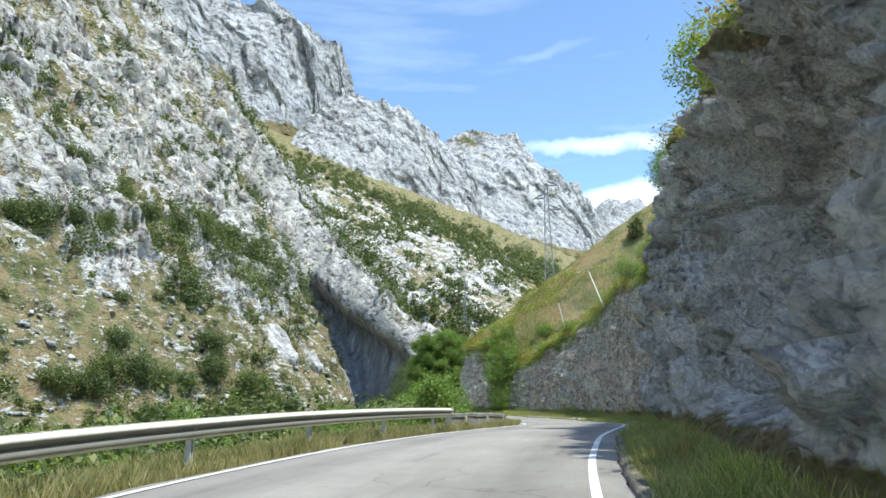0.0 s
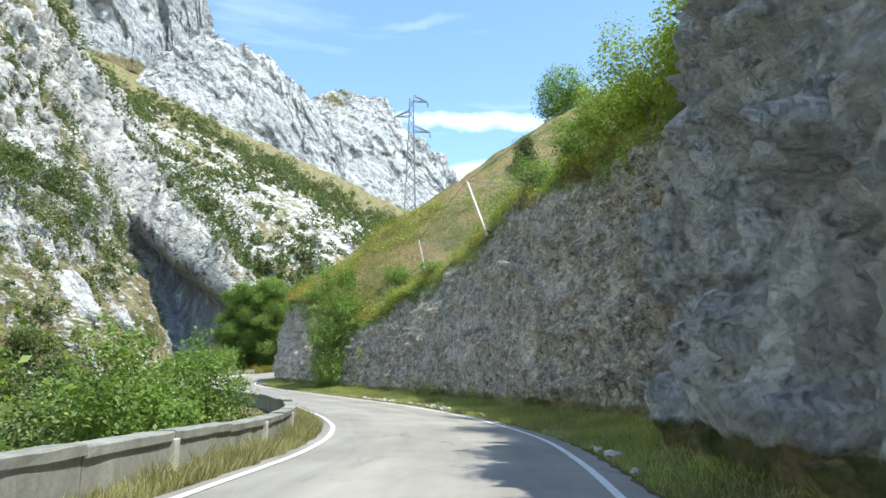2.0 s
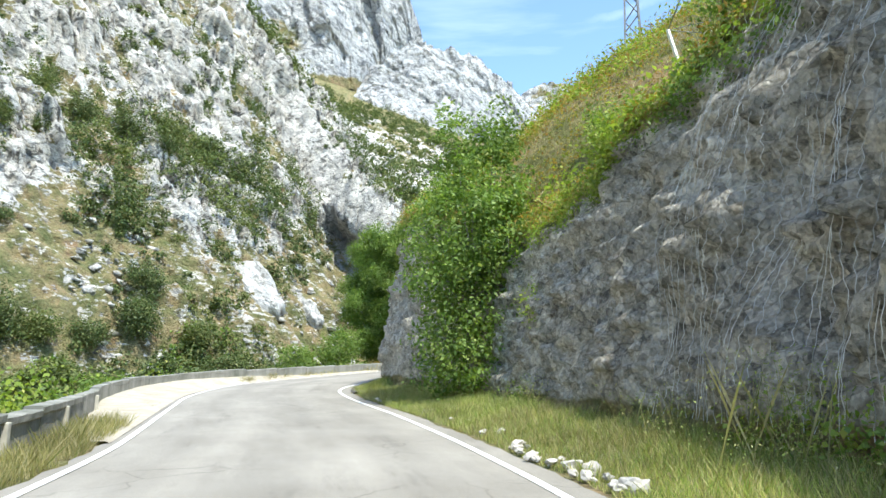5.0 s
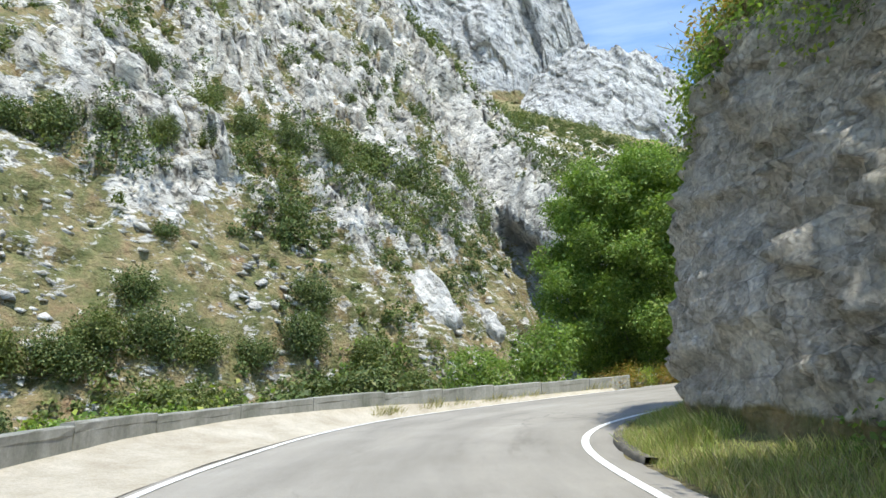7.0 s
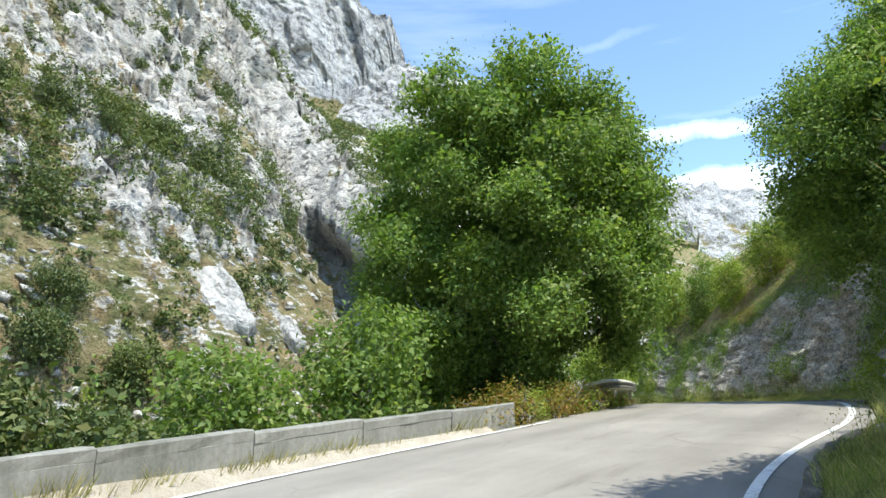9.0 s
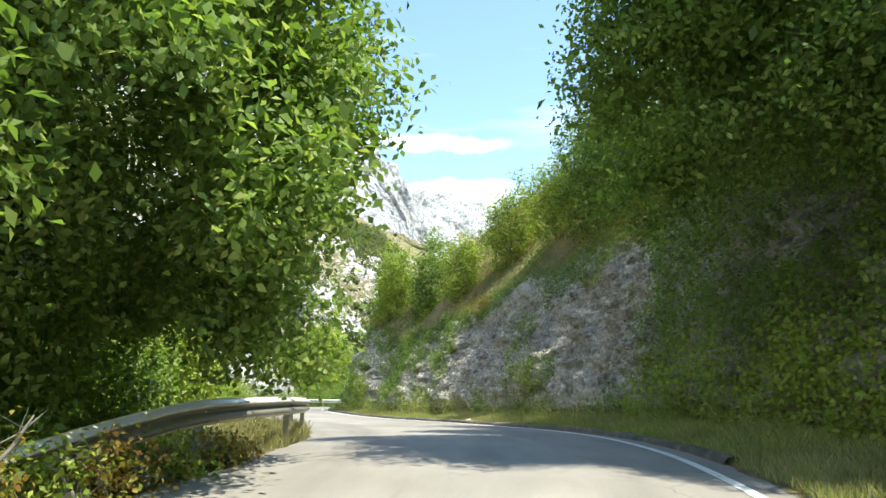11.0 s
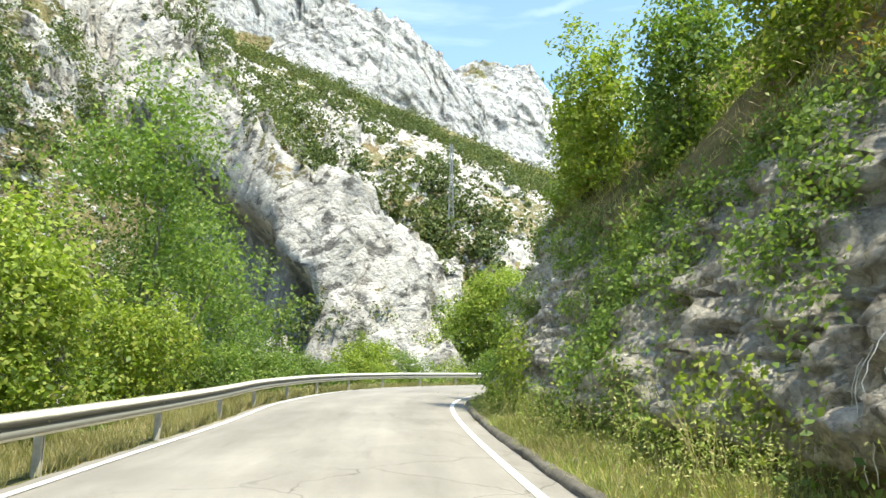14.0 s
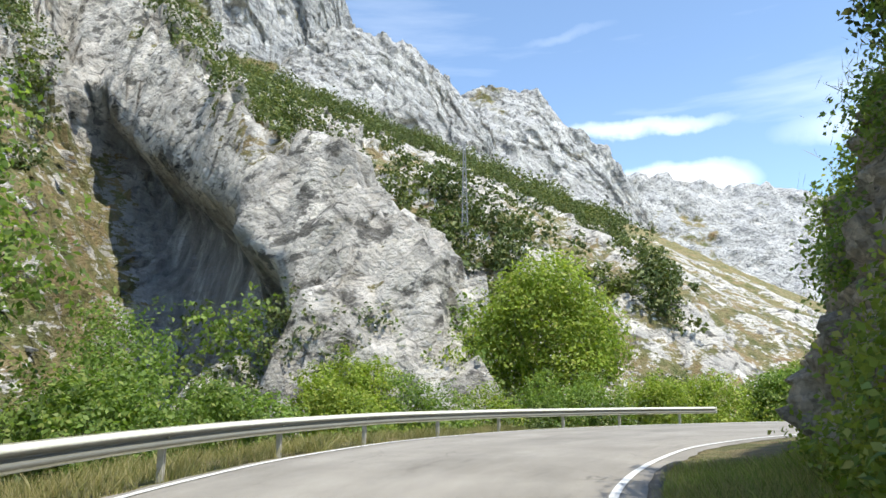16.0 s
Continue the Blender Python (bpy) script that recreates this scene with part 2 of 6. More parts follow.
    clean = m.ramp(planes, (0.50, (0.42, 0.418, 0.40)), (0.66, (0.58, 0.575, 0.555)), (0.82, (0.71, 0.705, 0.685)), (0.98, (0.88, 0.88, 0.865)))
    clean = m.mix(m.ramp(crisp, (0.35, 0.7), (0.42, 0.0)), clean, (0.15, 0.147, 0.138))
    clean = m.mix(m.ramp(m.noise(0.55, 8, 0.7, m.scaled(1, 1, 1.4)), (0.60, 0.0), (0.66, 0.8)), clean, (0.85, 0.85, 0.84))
    rock = m.mix(m.attr("pale"), rock, clean)
    earth = m.ramp(m.noise(3, 6, 0.7), (0.3, (0.16, 0.14, 0.11)), (0.7, (0.33, 0.285, 0.225)))
    col = m.mix(m.ramp(m.noise(0.5, 6, 0.7, m.scaled(1, 1, 0.5)), (0.58, 0.0), (0.72, 0.6)), rock, earth)

    drip = m.ramp(m.noise(1.6, 5, 0.65, m.scaled(1, 1, 0.1)), (0.34, 0.55), (0.5, 1.0))
    col = m.mix(0.6, col, drip, "MULTIPLY")
    gr, gb = grassy(m, 3.0)
    f = m.math("ADD", m.attr("grass"), m.math("MULTIPLY", m.math("SUBTRACT", m.noise(1.1, 7, 0.7), 0.5), 0.9))
    col = m.mix(1.0, col, (1.08, 1.0, 0.88), "MULTIPLY")
    col = m.mix(m.attr("pale"), col, rock)
    m.color(m.mix(m.ramp(f, (0.45, 0.0), (0.6, 1.0)), col, gr))
    m.bump(m.math("MULTIPLY", m.attr("pale"), soft), 0.35, 1.0)
    m.bump(m.math("MULTIPLY", m.attr("pale"), m.math("ADD", crisp, m.math("MULTIPLY", planes, 0.6))), 0.4, 0.9)
    m.bump(m.math("MULTIPLY", m.attr("pale"), m.voronoi(5.5, "F1", m.warped(2.0, 0.25))), 0.12, 0.9)
    m.bump(lumps, 0.4, 1.0)
    m.bump(m.noise(16, 7, 0.75), 0.07, 0.9)
    M["cut"] = m.m
    # grass ground
    m = Mat("grass_ground", 0.95, 0.1)
    gr, gb = grassy(m, 1.6)
    m.color(gr)
    m.bump(m.noise(14, 6, 0.8), 0.12, 0.9)
    M["grass"] = m.m
    # asphalt
    m = Mat("worn_asphalt", 0.85, 0.35)
    fine = m.noise(95, 3, 0.8)
    patch = m.noise(0.35, 5, 0.6)
    col = m.ramp(patch, (0.3, (0.26, 0.238, 0.208)), (0.7, (0.35, 0.324, 0.288)))
    col = m.mix(0.55, col, m.ramp(fine, (0.25, 0.45), (0.75, 1.5)), "MULTIPLY")
    u = m.attr("across")
    track = m.ramp(u, (0.0, 0.9), (0.13, 1.0), (0.22, 0.88), (0.33, 1.06), (0.5, 1.0), (0.64, 1.06), (0.76, 0.86), (0.88, 1.0), (1.0, 0.9))
    col = m.mix(0.8, col, track, "MULTIPLY")
    lane = m.t.nodes.new("ShaderNodeCombineXYZ")
    m.link(m.math("MULTIPLY", u, 6.0), lane.inputs[0])
    m.link(m.math("MULTIPLY", m.attr("along"), 0.16), lane.inputs[1])
    oil = m.ramp(m.noise(1.5, 7, 0.68, lane.outputs[0]), (0.28, 0.55), (0.42, 0.92), (0.55, 1.0), (0.72, 1.14))
    col = m.mix(0.8, col, oil, "MULTIPLY")
    wide = m.ramp(m.noise(0.5, 4, 0.6, lane.outputs[0]), (0.36, 0.80), (0.5, 1.0), (0.66, 1.1))
    col = m.mix(0.8, col, wide, "MULTIPLY")
    crack = m.ramp(m.voronoi(0.55, "DISTANCE_TO_EDGE", m.warped(1.4, 0.7)), (0.0, 0.8), (0.012, 0.0))
    col = m.mix(m.math("MULTIPLY", crack, m.ramp(m.noise(0.2, 4, 0.6), (0.5, 0.0), (0.62, 0.8))), col, (0.06, 0.056, 0.05))
    m.color(col)
    m.bump(fine, 0.006, 0.6)
    M["asphalt"] = m.m
    m = Mat("white_road_paint", 0.6, 0.4)
    w = m.noise(7, 7, 0.75)
    m.color(m.mix(m.ramp(w, (0.32, 0.0), (0.48, 1.0)), (0.36, 0.35, 0.33), (0.80, 0.79, 0.76)))
    M["paint"] = m.m
    m = Mat("galvanised_steel", 0.42, 0.5)
    m.b.inputs["Metallic"].default_value = 0.6
    zinc = m.mix(m.ramp(m.noise(2.5, 6, 0.7), (0.4, 0.0), (0.7, 1.0)), (0.64, 0.62, 0.50), (0.46, 0.45, 0.37))
    m.color(m.mix(m.ramp(m.noise(9, 6, 0.75, m.scaled(1, 1, 0.3)), (0.55, 0.0), (0.75, 0.5)), zinc, (0.20, 0.19, 0.15)))
    m.bump(m.noise(40, 3, 0.6), 0.002, 0.4)
    M["zinc"] = m.m
    m = Mat("galvanised_rail", 0.45, 0.5)
    m.b.inputs["Metallic"].default_value = 0.2
    zinc = m.mix(m.ramp(m.noise(2.5, 6, 0.7), (0.4, 0.0), (0.7, 1.0)), (0.84, 0.82, 0.69), (0.66, 0.645, 0.53))
    # shade below the beam's top wave, painted as a blotchy dark tone
    shade_mask = m.math("ADD", m.attr("wave_shade"), m.math("MULTIPLY", m.math("SUBTRACT", m.noise(6, 6, 0.7, m.scaled(1, 1, 0.5)), 0.5), 0.7))
    m.color(m.mix(m.ramp(shade_mask, (0.2, 0.0), (0.75, 0.85)), zinc, (0.13, 0.125, 0.10)))
    m.bump(m.noise(40, 3, 0.6), 0.002, 0.4)
    M["steel"] = m.m
    m = Mat("weathered_concrete", 0.9)
    st = m.noise(1.2, 7, 0.7, m.scaled(1, 1, 0.25))
    col = m.ramp(st, (0.3, (0.15, 0.155, 0.125)), (0.5, (0.27, 0.265, 0.235)), (0.75, (0.42, 0.41, 0.37)))
    m.color(m.mix(0.6, col, m.ramp(m.noise(16, 5, 0.7), (0.3, 0.7), (0.7, 1.2)), "MULTIPLY"))
    m.bump(m.noise(22, 5, 0.7), 0.012, 0.6)
    M["concrete"] = m.m
    m = Mat("pale_wire", 0.5, 0.5)
    m.b.inputs["Metallic"].default_value = 0.4
    m.color(m.ramp(m.noise(2, 4, 0.6), (0.35, (0.32, 0.32, 0.31)), (0.58, (0.78, 0.78, 0.76))))
    M["wire"] = m.m
    m = Mat("cream_zinc_post", 0.7, 0.4)
    m.color(m.ramp(m.noise(5, 5, 0.7), (0.3, (0.36, 0.34, 0.29)), (0.7, (0.60, 0.57, 0.49))))
    M["post"] = m.m
    m = Mat("dull_grey_steel", 0.6, 0.4)
    m.color(m.ramp(m.noise(3, 4, 0.6), (0.3, (0.16, 0.17, 0.18)), (0.7, (0.27, 0.28, 0.29))))
    M["dull"] = m.m
    return M


M = make_materials()


# ---------- numeric noise ----------
def hash3(ix, iy, iz, seed):
    h = (ix.astype(np.int64) * 374761393 + iy.astype(np.int64) * 668265263 + iz.astype(np.int64) * 2147483647 + seed * 974711) & 0xFFFFFFFF
    h = ((h ^ (h >> 13)) * 1274126177) & 0xFFFFFFFF
    h = ((h ^ (h >> 16)) * 2246822519) & 0xFFFFFFFF
    return ((h ^ (h >> 15)) & 0xFFFFFF) / float(0xFFFFFF)


def vnoise(x, y, z, seed=0):
    """Value noise in -1..1."""
    x, y, z = np.broadcast_arrays(x, y, z)
    ix, iy, iz = np.floor(x), np.floor(y), np.floor(z)
    u, v, w = x - ix, y - iy, z - iz
    u, v, w = (t * t * t * (t * (t * 6 - 15) + 10) for t in (u, v, w))
    out = 0
    for a in (0, 1):
        for b in (0, 1):
            for c in (0, 1):
                k = (u if a else 1 - u) * (v if b else 1 - v) * (w if c else 1 - w)
                out = out + k * hash3(ix + a, iy + b, iz + c, seed)
    return out * 2 - 1


def fbm(x, y, z=0.0, octaves=5, gain=0.5, seed=0, ridged=False):
    x, y, z = np.asarray(x, float), np.asarray(y, float), np.asarray(z, float)
    out, amp, tot = 0, 1.0, 0.0
    for o in range(octaves):
        n = vnoise(x, y, z, seed + o * 17)
        out = out + amp * ((1 - 2 * np.abs(n)) if ridged else n)
        tot += amp
        amp *= gain
        x, y, z = x * 2.03 + 5.2, y * 2.03 + 1.7, z * 2.03 + 9.1
    return out / tot


def cells(x, y, z, seed=0):
    """Cellular noise: a random value per cell, and the distance to the cell's border."""
    x, y, z = np.broadcast_arrays(np.asarray(x, float), np.asarray(y, float), np.asarray(z, float))
    ix, iy, iz = np.floor(x), np.floor(y), np.floor(z)
    f1, f2, val = np.full(x.shape, 9.0), np.full(x.shape, 9.0), np.zeros(x.shape)
    for a in (-1, 0, 1):
        for b in (-1, 0, 1):
            for c in (-1, 0, 1):
                jx, jy, jz = ix + a, iy + b, iz + c
                d = np.sqrt((jx + hash3(jx, jy, jz, seed) - x) ** 2 + (jy + hash3(jx, jy, jz, seed + 1) - y) ** 2 + (jz + hash3(jx, jy, jz, seed + 2) - z) ** 2)
                near = d < f1
                f2 = np.where(near, f1, np.minimum(f2, d))
                val = np.where(near, hash3(jx, jy, jz, seed + 3), val)
                f1 = np.where(near, d, f1)
    return val, f2 - f1


def facets(x, y, z, seed=0):
    """Broken planes: each cell has its own height and its own tilt."""
    x, y, z = np.broadcast_arrays(np.asarray(x, float), np.asarray(y, float), np.asarray(z, float))
    ix, iy, iz = np.floor(x), np.floor(y), np.floor(z)
    best, out = np.full(x.shape, 9.0), np.zeros(x.shape)
    for a in (-1, 0, 1):
        for b in (-1, 0, 1):
            for c in (-1, 0, 1):
                jx, jy, jz = ix + a, iy + b, iz + c
                dx, dy, dz = x - jx - hash3(jx, jy, jz, seed), y - jy - hash3(jx, jy, jz, seed + 1), z - jz - hash3(jx, jy, jz, seed + 2)
                d = dx * dx + dy * dy + dz * dz
                near = d < best
                plane = (hash3(jx, jy, jz, seed + 3) - 0.5) + (hash3(jx, jy, jz, seed + 4) - 0.5) * 1.8 * dy + (hash3(jx, jy, jz, seed + 5) - 0.4) * 1.8 * dz
                out, best = np.where(near, plane, out), np.where(near, d, best)
    return out


def smooth(a, b, x):
    t = np.clip((x - a) / (b - a), 0, 1)
    return t * t * (3 - 2 * t)


# ---------- mesh helpers ----------
def mesh_np(name, verts, faces, material, parent=None, label="", smooth_shade=False, **attrs):
    me = bpy.data.meshes.new(name)
    verts, faces = np.asarray(verts, float), np.asarray(faces, int)
    k = faces.shape[1]
    me.vertices.add(len(verts))
    me.vertices.foreach_set("co", verts.ravel())
    me.loops.add(faces.size)
    me.loops.foreach_set("vertex_index", faces.ravel())
    me.polygons.add(len(faces))
    me.polygons.foreach_set("loop_start", np.arange(0, faces.size, k))
    if smooth_shade:
        me.polygons.foreach_set("use_smooth", np.ones(len(faces), bool))
    for key, v in attrs.items():
        at = me.attributes.new(key, "FLOAT", "POINT")
        at.data.foreach_set("value", np.asarray(v, float).ravel())
    me.update(calc_edges=True)
    me.validate()
    me.materials.append(material)
    ob = new(name, me)
    if parent:
        ob.parent = parent
    if label:
        tagged(ob, label)
    return ob


def part(name, bm, material, parent=None, label="", smooth_shade=False):
    me = bpy.data.meshes.new(name)
    bm.normal_update()
    bm.to_mesh(me)
    bm.free()
    me.materials.append(material)
    if smooth_shade:
        me.polygons.foreach_set("use_smooth", np.ones(len(me.polygons), bool))
    ob = new(name, me)
    if parent:
        ob.parent = parent
    if label:
        tagged(ob, label)
    return ob


def grid_faces(nu, nv):
    """Faces of a grid whose vertices run v fastest."""
    i = (np.arange(nu - 1)[:, None] * nv + np.arange(nv - 1)).ravel()
    return np.stack([i, i + nv, i + nv + 1, i + 1], 1)


def empty(name, at, label, category, group="", kind=""):
    e = new(name)
    e.location = at
    return tagged(e, label, category, group, kind)


# ---------- the road's plan ----------
LEFT = np.array([(7.6, -25), (7.0, 0), (7.1, 6.4), (7.9, 13.1), (9.2, 21), (10.3, 29), (10.9, 33), (11.0, 36.7), (10.7, 41), (9.8, 46), (7.9, 53), (4.5, 59.5), (1.1, 65), (-2.5, 71), (-4.3, 75.5), (-4.75, 79), (-4.1, 82.5), (-2.8, 86), (-1.25, 89.5), (0.05, 93), (1.05, 97), (1.5, 101), (1.35, 105), (0.75, 108.5), (-0.9, 115.5), (-2.3, 121.5), (-3.4, 127), (-4.6, 132), (-5.3, 138), (-5.3, 142.5), (-4.4, 148), (-1.9, 154.5), (2.8, 161), (12, 169), (40, 186)], float)
RIGHT = np.array([(13.0, -25), (12.5, 0), (12.6, 6.6), (12.8, 10.7), (13.4, 17), (14.3, 22.8), (14.8, 26), (15.5, 31), (15.9, 35.5), (15.8, 39.5), (15.3, 45), (14.4, 49), (13.2, 53.5), (11.6, 57.5), (9.3, 62), (6.6, 66.6), (3.6, 71), (1.6, 74.4), (0.85, 76.8), (0.8, 79), (1.15, 81.5), (2.0, 84.5), (3.1, 87), (4.4, 89.5), (5.4, 92.5), (6.2, 96), (6.7, 100), (6.7, 104), (6.2, 108), (5.6, 112), (4.6, 115.5), (3.7, 119), (2.4, 124.5), (1.4, 129), (0.7, 133), (0.5, 137), (0.8, 139.5), (1.5, 142.5), (3.0, 147), (5.7, 151.5), (9.5, 156), (18, 163), (45, 180)], float)
HEIGHT = np.array([(-25, -0.9), (-1, 0), (4.4, 0.25), (9.9, 0.46), (15, 0.57), (20, 0.61), (30, 0.57), (40, 0.49), (46, 0.46), (52, 0.5), (60, 0.62), (66.5, 0.82), (70, 0.98), (75, 1.22), (78, 1.38), (82, 1.6), (85, 1.8), (88, 2.03), (91, 2.26), (94, 2.45), (96.5, 2.54), (99, 2.56), (103, 2.53), (112, 2.44), (121, 2.41), (126, 2.44), (131, 2.52), (140, 2.58), (148, 2.58), (160, 2.5), (200, 2.25)], float)


def resample(line, step=0.5):
    s = np.r_[0, np.cumsum(np.hypot(*np.diff(line, axis=0).T))]
    q = np.arange(0, s[-1], step)
    p = np.stack([np.interp(q, s, line[:, 0]), np.interp(q, s, line[:, 1])], 1)
    k = np.hanning(13)[1:-1]
    k /= k.sum()
    h = len(k) // 2
    pad = np.concatenate([np.repeat(p[:1], h, 0), p, np.repeat(p[-1:], h, 0)])
    return np.stack([np.convolve(pad[:, i], k, "valid") for i in (0, 1)], 1)


def tangents(p):
    t = np.gradient(p, axis=0)
    return t / np.linalg.norm(t, axis=1)[:, None]


def offset(p, d):
    """The line moved d metres to its right."""
    t = tangents(p)
    return p + np.stack([t[:, 1], -t[:, 0]], 1) * np.asarray(d).reshape(-1, 1)


LL, RR = resample(LEFT), resample(RIGHT)
_zy = np.linspace(-25, 200, 451)
_k = np.ones(13) / 13
_zz = np.convolve(np.pad(np.interp(_zy, HEIGHT[:, 0], HEIGHT[:, 1]), 6, mode="edge"), _k, "valid")


def road_z(y):
    return np.interp(y, _zy, _zz)


def x_left(y):
    return np.interp(y, LL[:, 1], LL[:, 0])


def x_right(y):
    return np.interp(y, RR[:, 1], RR[:, 0])


# ---------- heights of the land ----------
CREST = np.array([(-240, 215, 260), (-104, 214, 116), (-76, 220, 78), (-62, 212, 60), (-50, 203, 47), (-36, 192, 34), (-24, 181, 23.4), (-14, 173, 15.5), (-5, 166, 7.6), (1, 162, -5)], float)


def massif(x, y):
    """The near mountain: a steep flank, and a buttress whose crest comes down to the river."""
    flank = 10.5 - 1.46 * (x + 52) + 0.461 * (y - 155)
    cx, cy, cz = CREST[:, 0], CREST[:, 1], CREST[:, 2]
    yc, zc = np.interp(x, cx, cy), np.interp(x, cx, cz)
    d = y - yc
    behind = zc - 0.10 * d
    flank = flank - 13 * smooth(20, 3, -d) * smooth(-94, -78, x)
    front = np.maximum(flank, zc + np.minimum(d, 0) * (1.5 + 1.7 * smooth(-22, -30, x)))
    return np.where(d > 0, behind, np.minimum(front, np.maximum(zc, flank)))


def back_slope(x, y):
    z = 54 + 0.31 * (y - 295) - 0.5 * (x + 21) - 0.15 * np.maximum(y - 800, 0)
    z = np.where(y < 265, z - 0.55 * (265 - y), z)
    return z


def land(x, y):
    zr = road_z(y)
    dl, dr = x_left(y) - x, x - x_right(y)
    low = zr - 0.06 - 3.6 * smooth(2.0, 10.0, dl) - 0.5 * smooth(10, 30, dl)
    low = np.where(dr > 0, zr - 0.06, low)
    low = low + 0.35 * fbm(x / 6, y / 6, 0, 4, seed=3) * smooth(2.5, 6, dl)
    return low


def terrain(x, y):
    """Height and rockiness of the land."""
    low = land(x, y)
    a, b = massif(x, y), back_slope(x, y)
    rough = fbm(x / 24, y / 24, 0, 5, 0.55, seed=5, ridged=True)
    fine = fbm(x / 5, y / 5, 0, 4, 0.6, seed=9, ridged=True)
    v0, e0 = cells(x / 15 + 0.5 * rough, y / 15 + 0.3 * fine, 0, 11)
    v1, e1 = cells(x / 6.5 + 0.5 * rough, y / 6.5 + 0.3 * fine, 0, 21)
    v2, e2 = cells(x / 2.4 + 0.5 * fine, y / 2.4, 3.3, 31)
    up = np.maximum(a, b)
    amt = smooth(0, 12, up - low + 3)
    near = np.where(a > b, 1.0, 0.65)
    # a grassy shelf runs across the flank
    shelf = np.exp(-(((up - 21 - 0.06 * (y - 150)) / 7.5) ** 2)) * np.where((a > b) & (y < 196) & (x < -20), 1, 0)
    bold = 1 - 0.65 * shelf
    up = up + amt * near * bold * (3.4 * rough + 1.3 * fine + 5.0 * (v0 - 0.5) * smooth(0.0, 0.12, e0) + 3.2 * (v1 - 0.5) * smooth(0.0, 0.12, e1) + 1.5 * (v2 - 0.45) * smooth(0.0, 0.16, e2))
    far = smooth(400, 900, y)
    z = np.maximum(low, np.where(dr_mask(x, y), low, up))
    rock = 0.5 * rough + 0.8 * (v0 - 0.5) + 0.8 * (v1 - 0.5) + 0.35 * (v2 - 0.5) + np.where(a > b, 0.0, -0.05) + 0.42 * smooth(26, 42, z) * (a > b)
    rock = smooth(-0.15, 0.75, rock)
    floor = 0.33 + 0.08 * smooth(24, 34, z)
    rock = np.where(a > b, np.maximum(rock * (0.45 + 0.55 * smooth(20, 31, z)), floor), np.maximum(rock * smooth(600, 400, y), 0.38 * smooth(480, 340, y)))
    rock = np.where(a > b, np.maximum(rock, 0.80 * smooth(-34, -20, x) * (y > 158)), rock)
    rock = np.where(z > low + 0.4, rock, 0.0) * (1 - 0.7 * far)
    return z, rock


def dr_mask(x, y):
    return (x - x_right(y) > -8) & (y < 175)


def build_ground():
    xs = np.r_[-1500, -900, np.linspace(-700, -260, 30), np.linspace(-250, -132, 80), np.arange(-130, 2, 0.75), np.linspace(2.5, 30, 24), np.linspace(36, 200, 24), np.linspace(240, 700, 12), 1100, 1700]
    ys = np.r_[-600, -250, -120, np.linspace(-60, 120, 110), np.arange(121, 246, 0.75), np.arange(247, 460, 2.0), np.linspace(464, 900, 80), np.linspace(930, 1500, 20), 1900, 2500]
    X, Y = np.meshgrid(xs, ys, indexing="ij")
    Z, rock = terrain(X.ravel(), Y.ravel())
    V = np.stack([X.ravel(), Y.ravel(), Z], 1)
    # the cave: the foot of the buttress is hollowed out under its crest
    x, y, z = V.T
    yc, zc = np.interp(x, CREST[:, 0], CREST[:, 1]), np.interp(x, CREST[:, 0], CREST[:, 2])
    flank = 10.5 - 1.46 * (x + 52) + 0.461 * (y - 155)
    d = yc - y
    reach = np.maximum(zc - np.maximum(flank, -3), 0) / 3.2
    w = smooth(-86, -70, x) * smooth(-15, -18.5, x) * (d > -2) * np.exp(-((np.maximum(0, d - reach) / 3.0) ** 2))
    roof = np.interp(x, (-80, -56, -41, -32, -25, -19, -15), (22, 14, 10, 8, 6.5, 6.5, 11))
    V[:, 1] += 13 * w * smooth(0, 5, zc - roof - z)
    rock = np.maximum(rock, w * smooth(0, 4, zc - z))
    # mask for the painted cave shade and its streaks, starting under the lip
    shade_stain = w * smooth(roof - 1, roof + 3, zc - z)
    # rough rock relief in all directions
    m = (x > -150) & (x < 12) & (y > 100) & (y < 330) & (rock > 0.02)
    px, py, pz = V[m].T
    rid = fbm(px / 3.6, py / 3.6, pz / 3.6, 4, 0.6, 113, True)
    c0, g0 = cells(px / 11 + 0.4 * rid, (py + 0.3 * pz) / 11, pz / 6.5, 115)
    dip = 0.68 * px + 0.73 * pz
    beds = fbm((px - pz) / 11, py / 9, dip / 1.9, 3, 0.55, 123, True)
    push = (0.8 * rid + 1.1 * beds * (1 + 0.8 * smooth(-42, -26, px)) + 6.5 * (c0 - 0.45) * smooth(0, 0.10, g0) * (px < -24) + 2.2 * (1 - 0.6 * smooth(-36, -24, px)) * facets(px / 4.2 + 0.3 * rid, (py + 0.3 * pz) / 4.2, pz / 2.8, 127) + 1.3 * facets(px / 1.9, py / 1.9, pz / 1.5, 129)) * rock[m] * (1 - 0.75 * w[m])
    V[m] += push[:, None] * np.array([0.6, -0.62, 0.25])
    V[:, 2] = np.where((x > -150) & (y < 330), np.maximum(V[:, 2], land(V[:, 0], V[:, 1]) - 0.3), V[:, 2])
    f = grid_faces(len(xs), len(ys))
    ob = mesh_np("ground", V, f, M["mountain"], rock=rock, shade_stain=shade_stain)
    tagged(ob, "rocky limestone mountainside and valley floor with dry grass", "ground", kind="structure")
    return ob


build_ground()


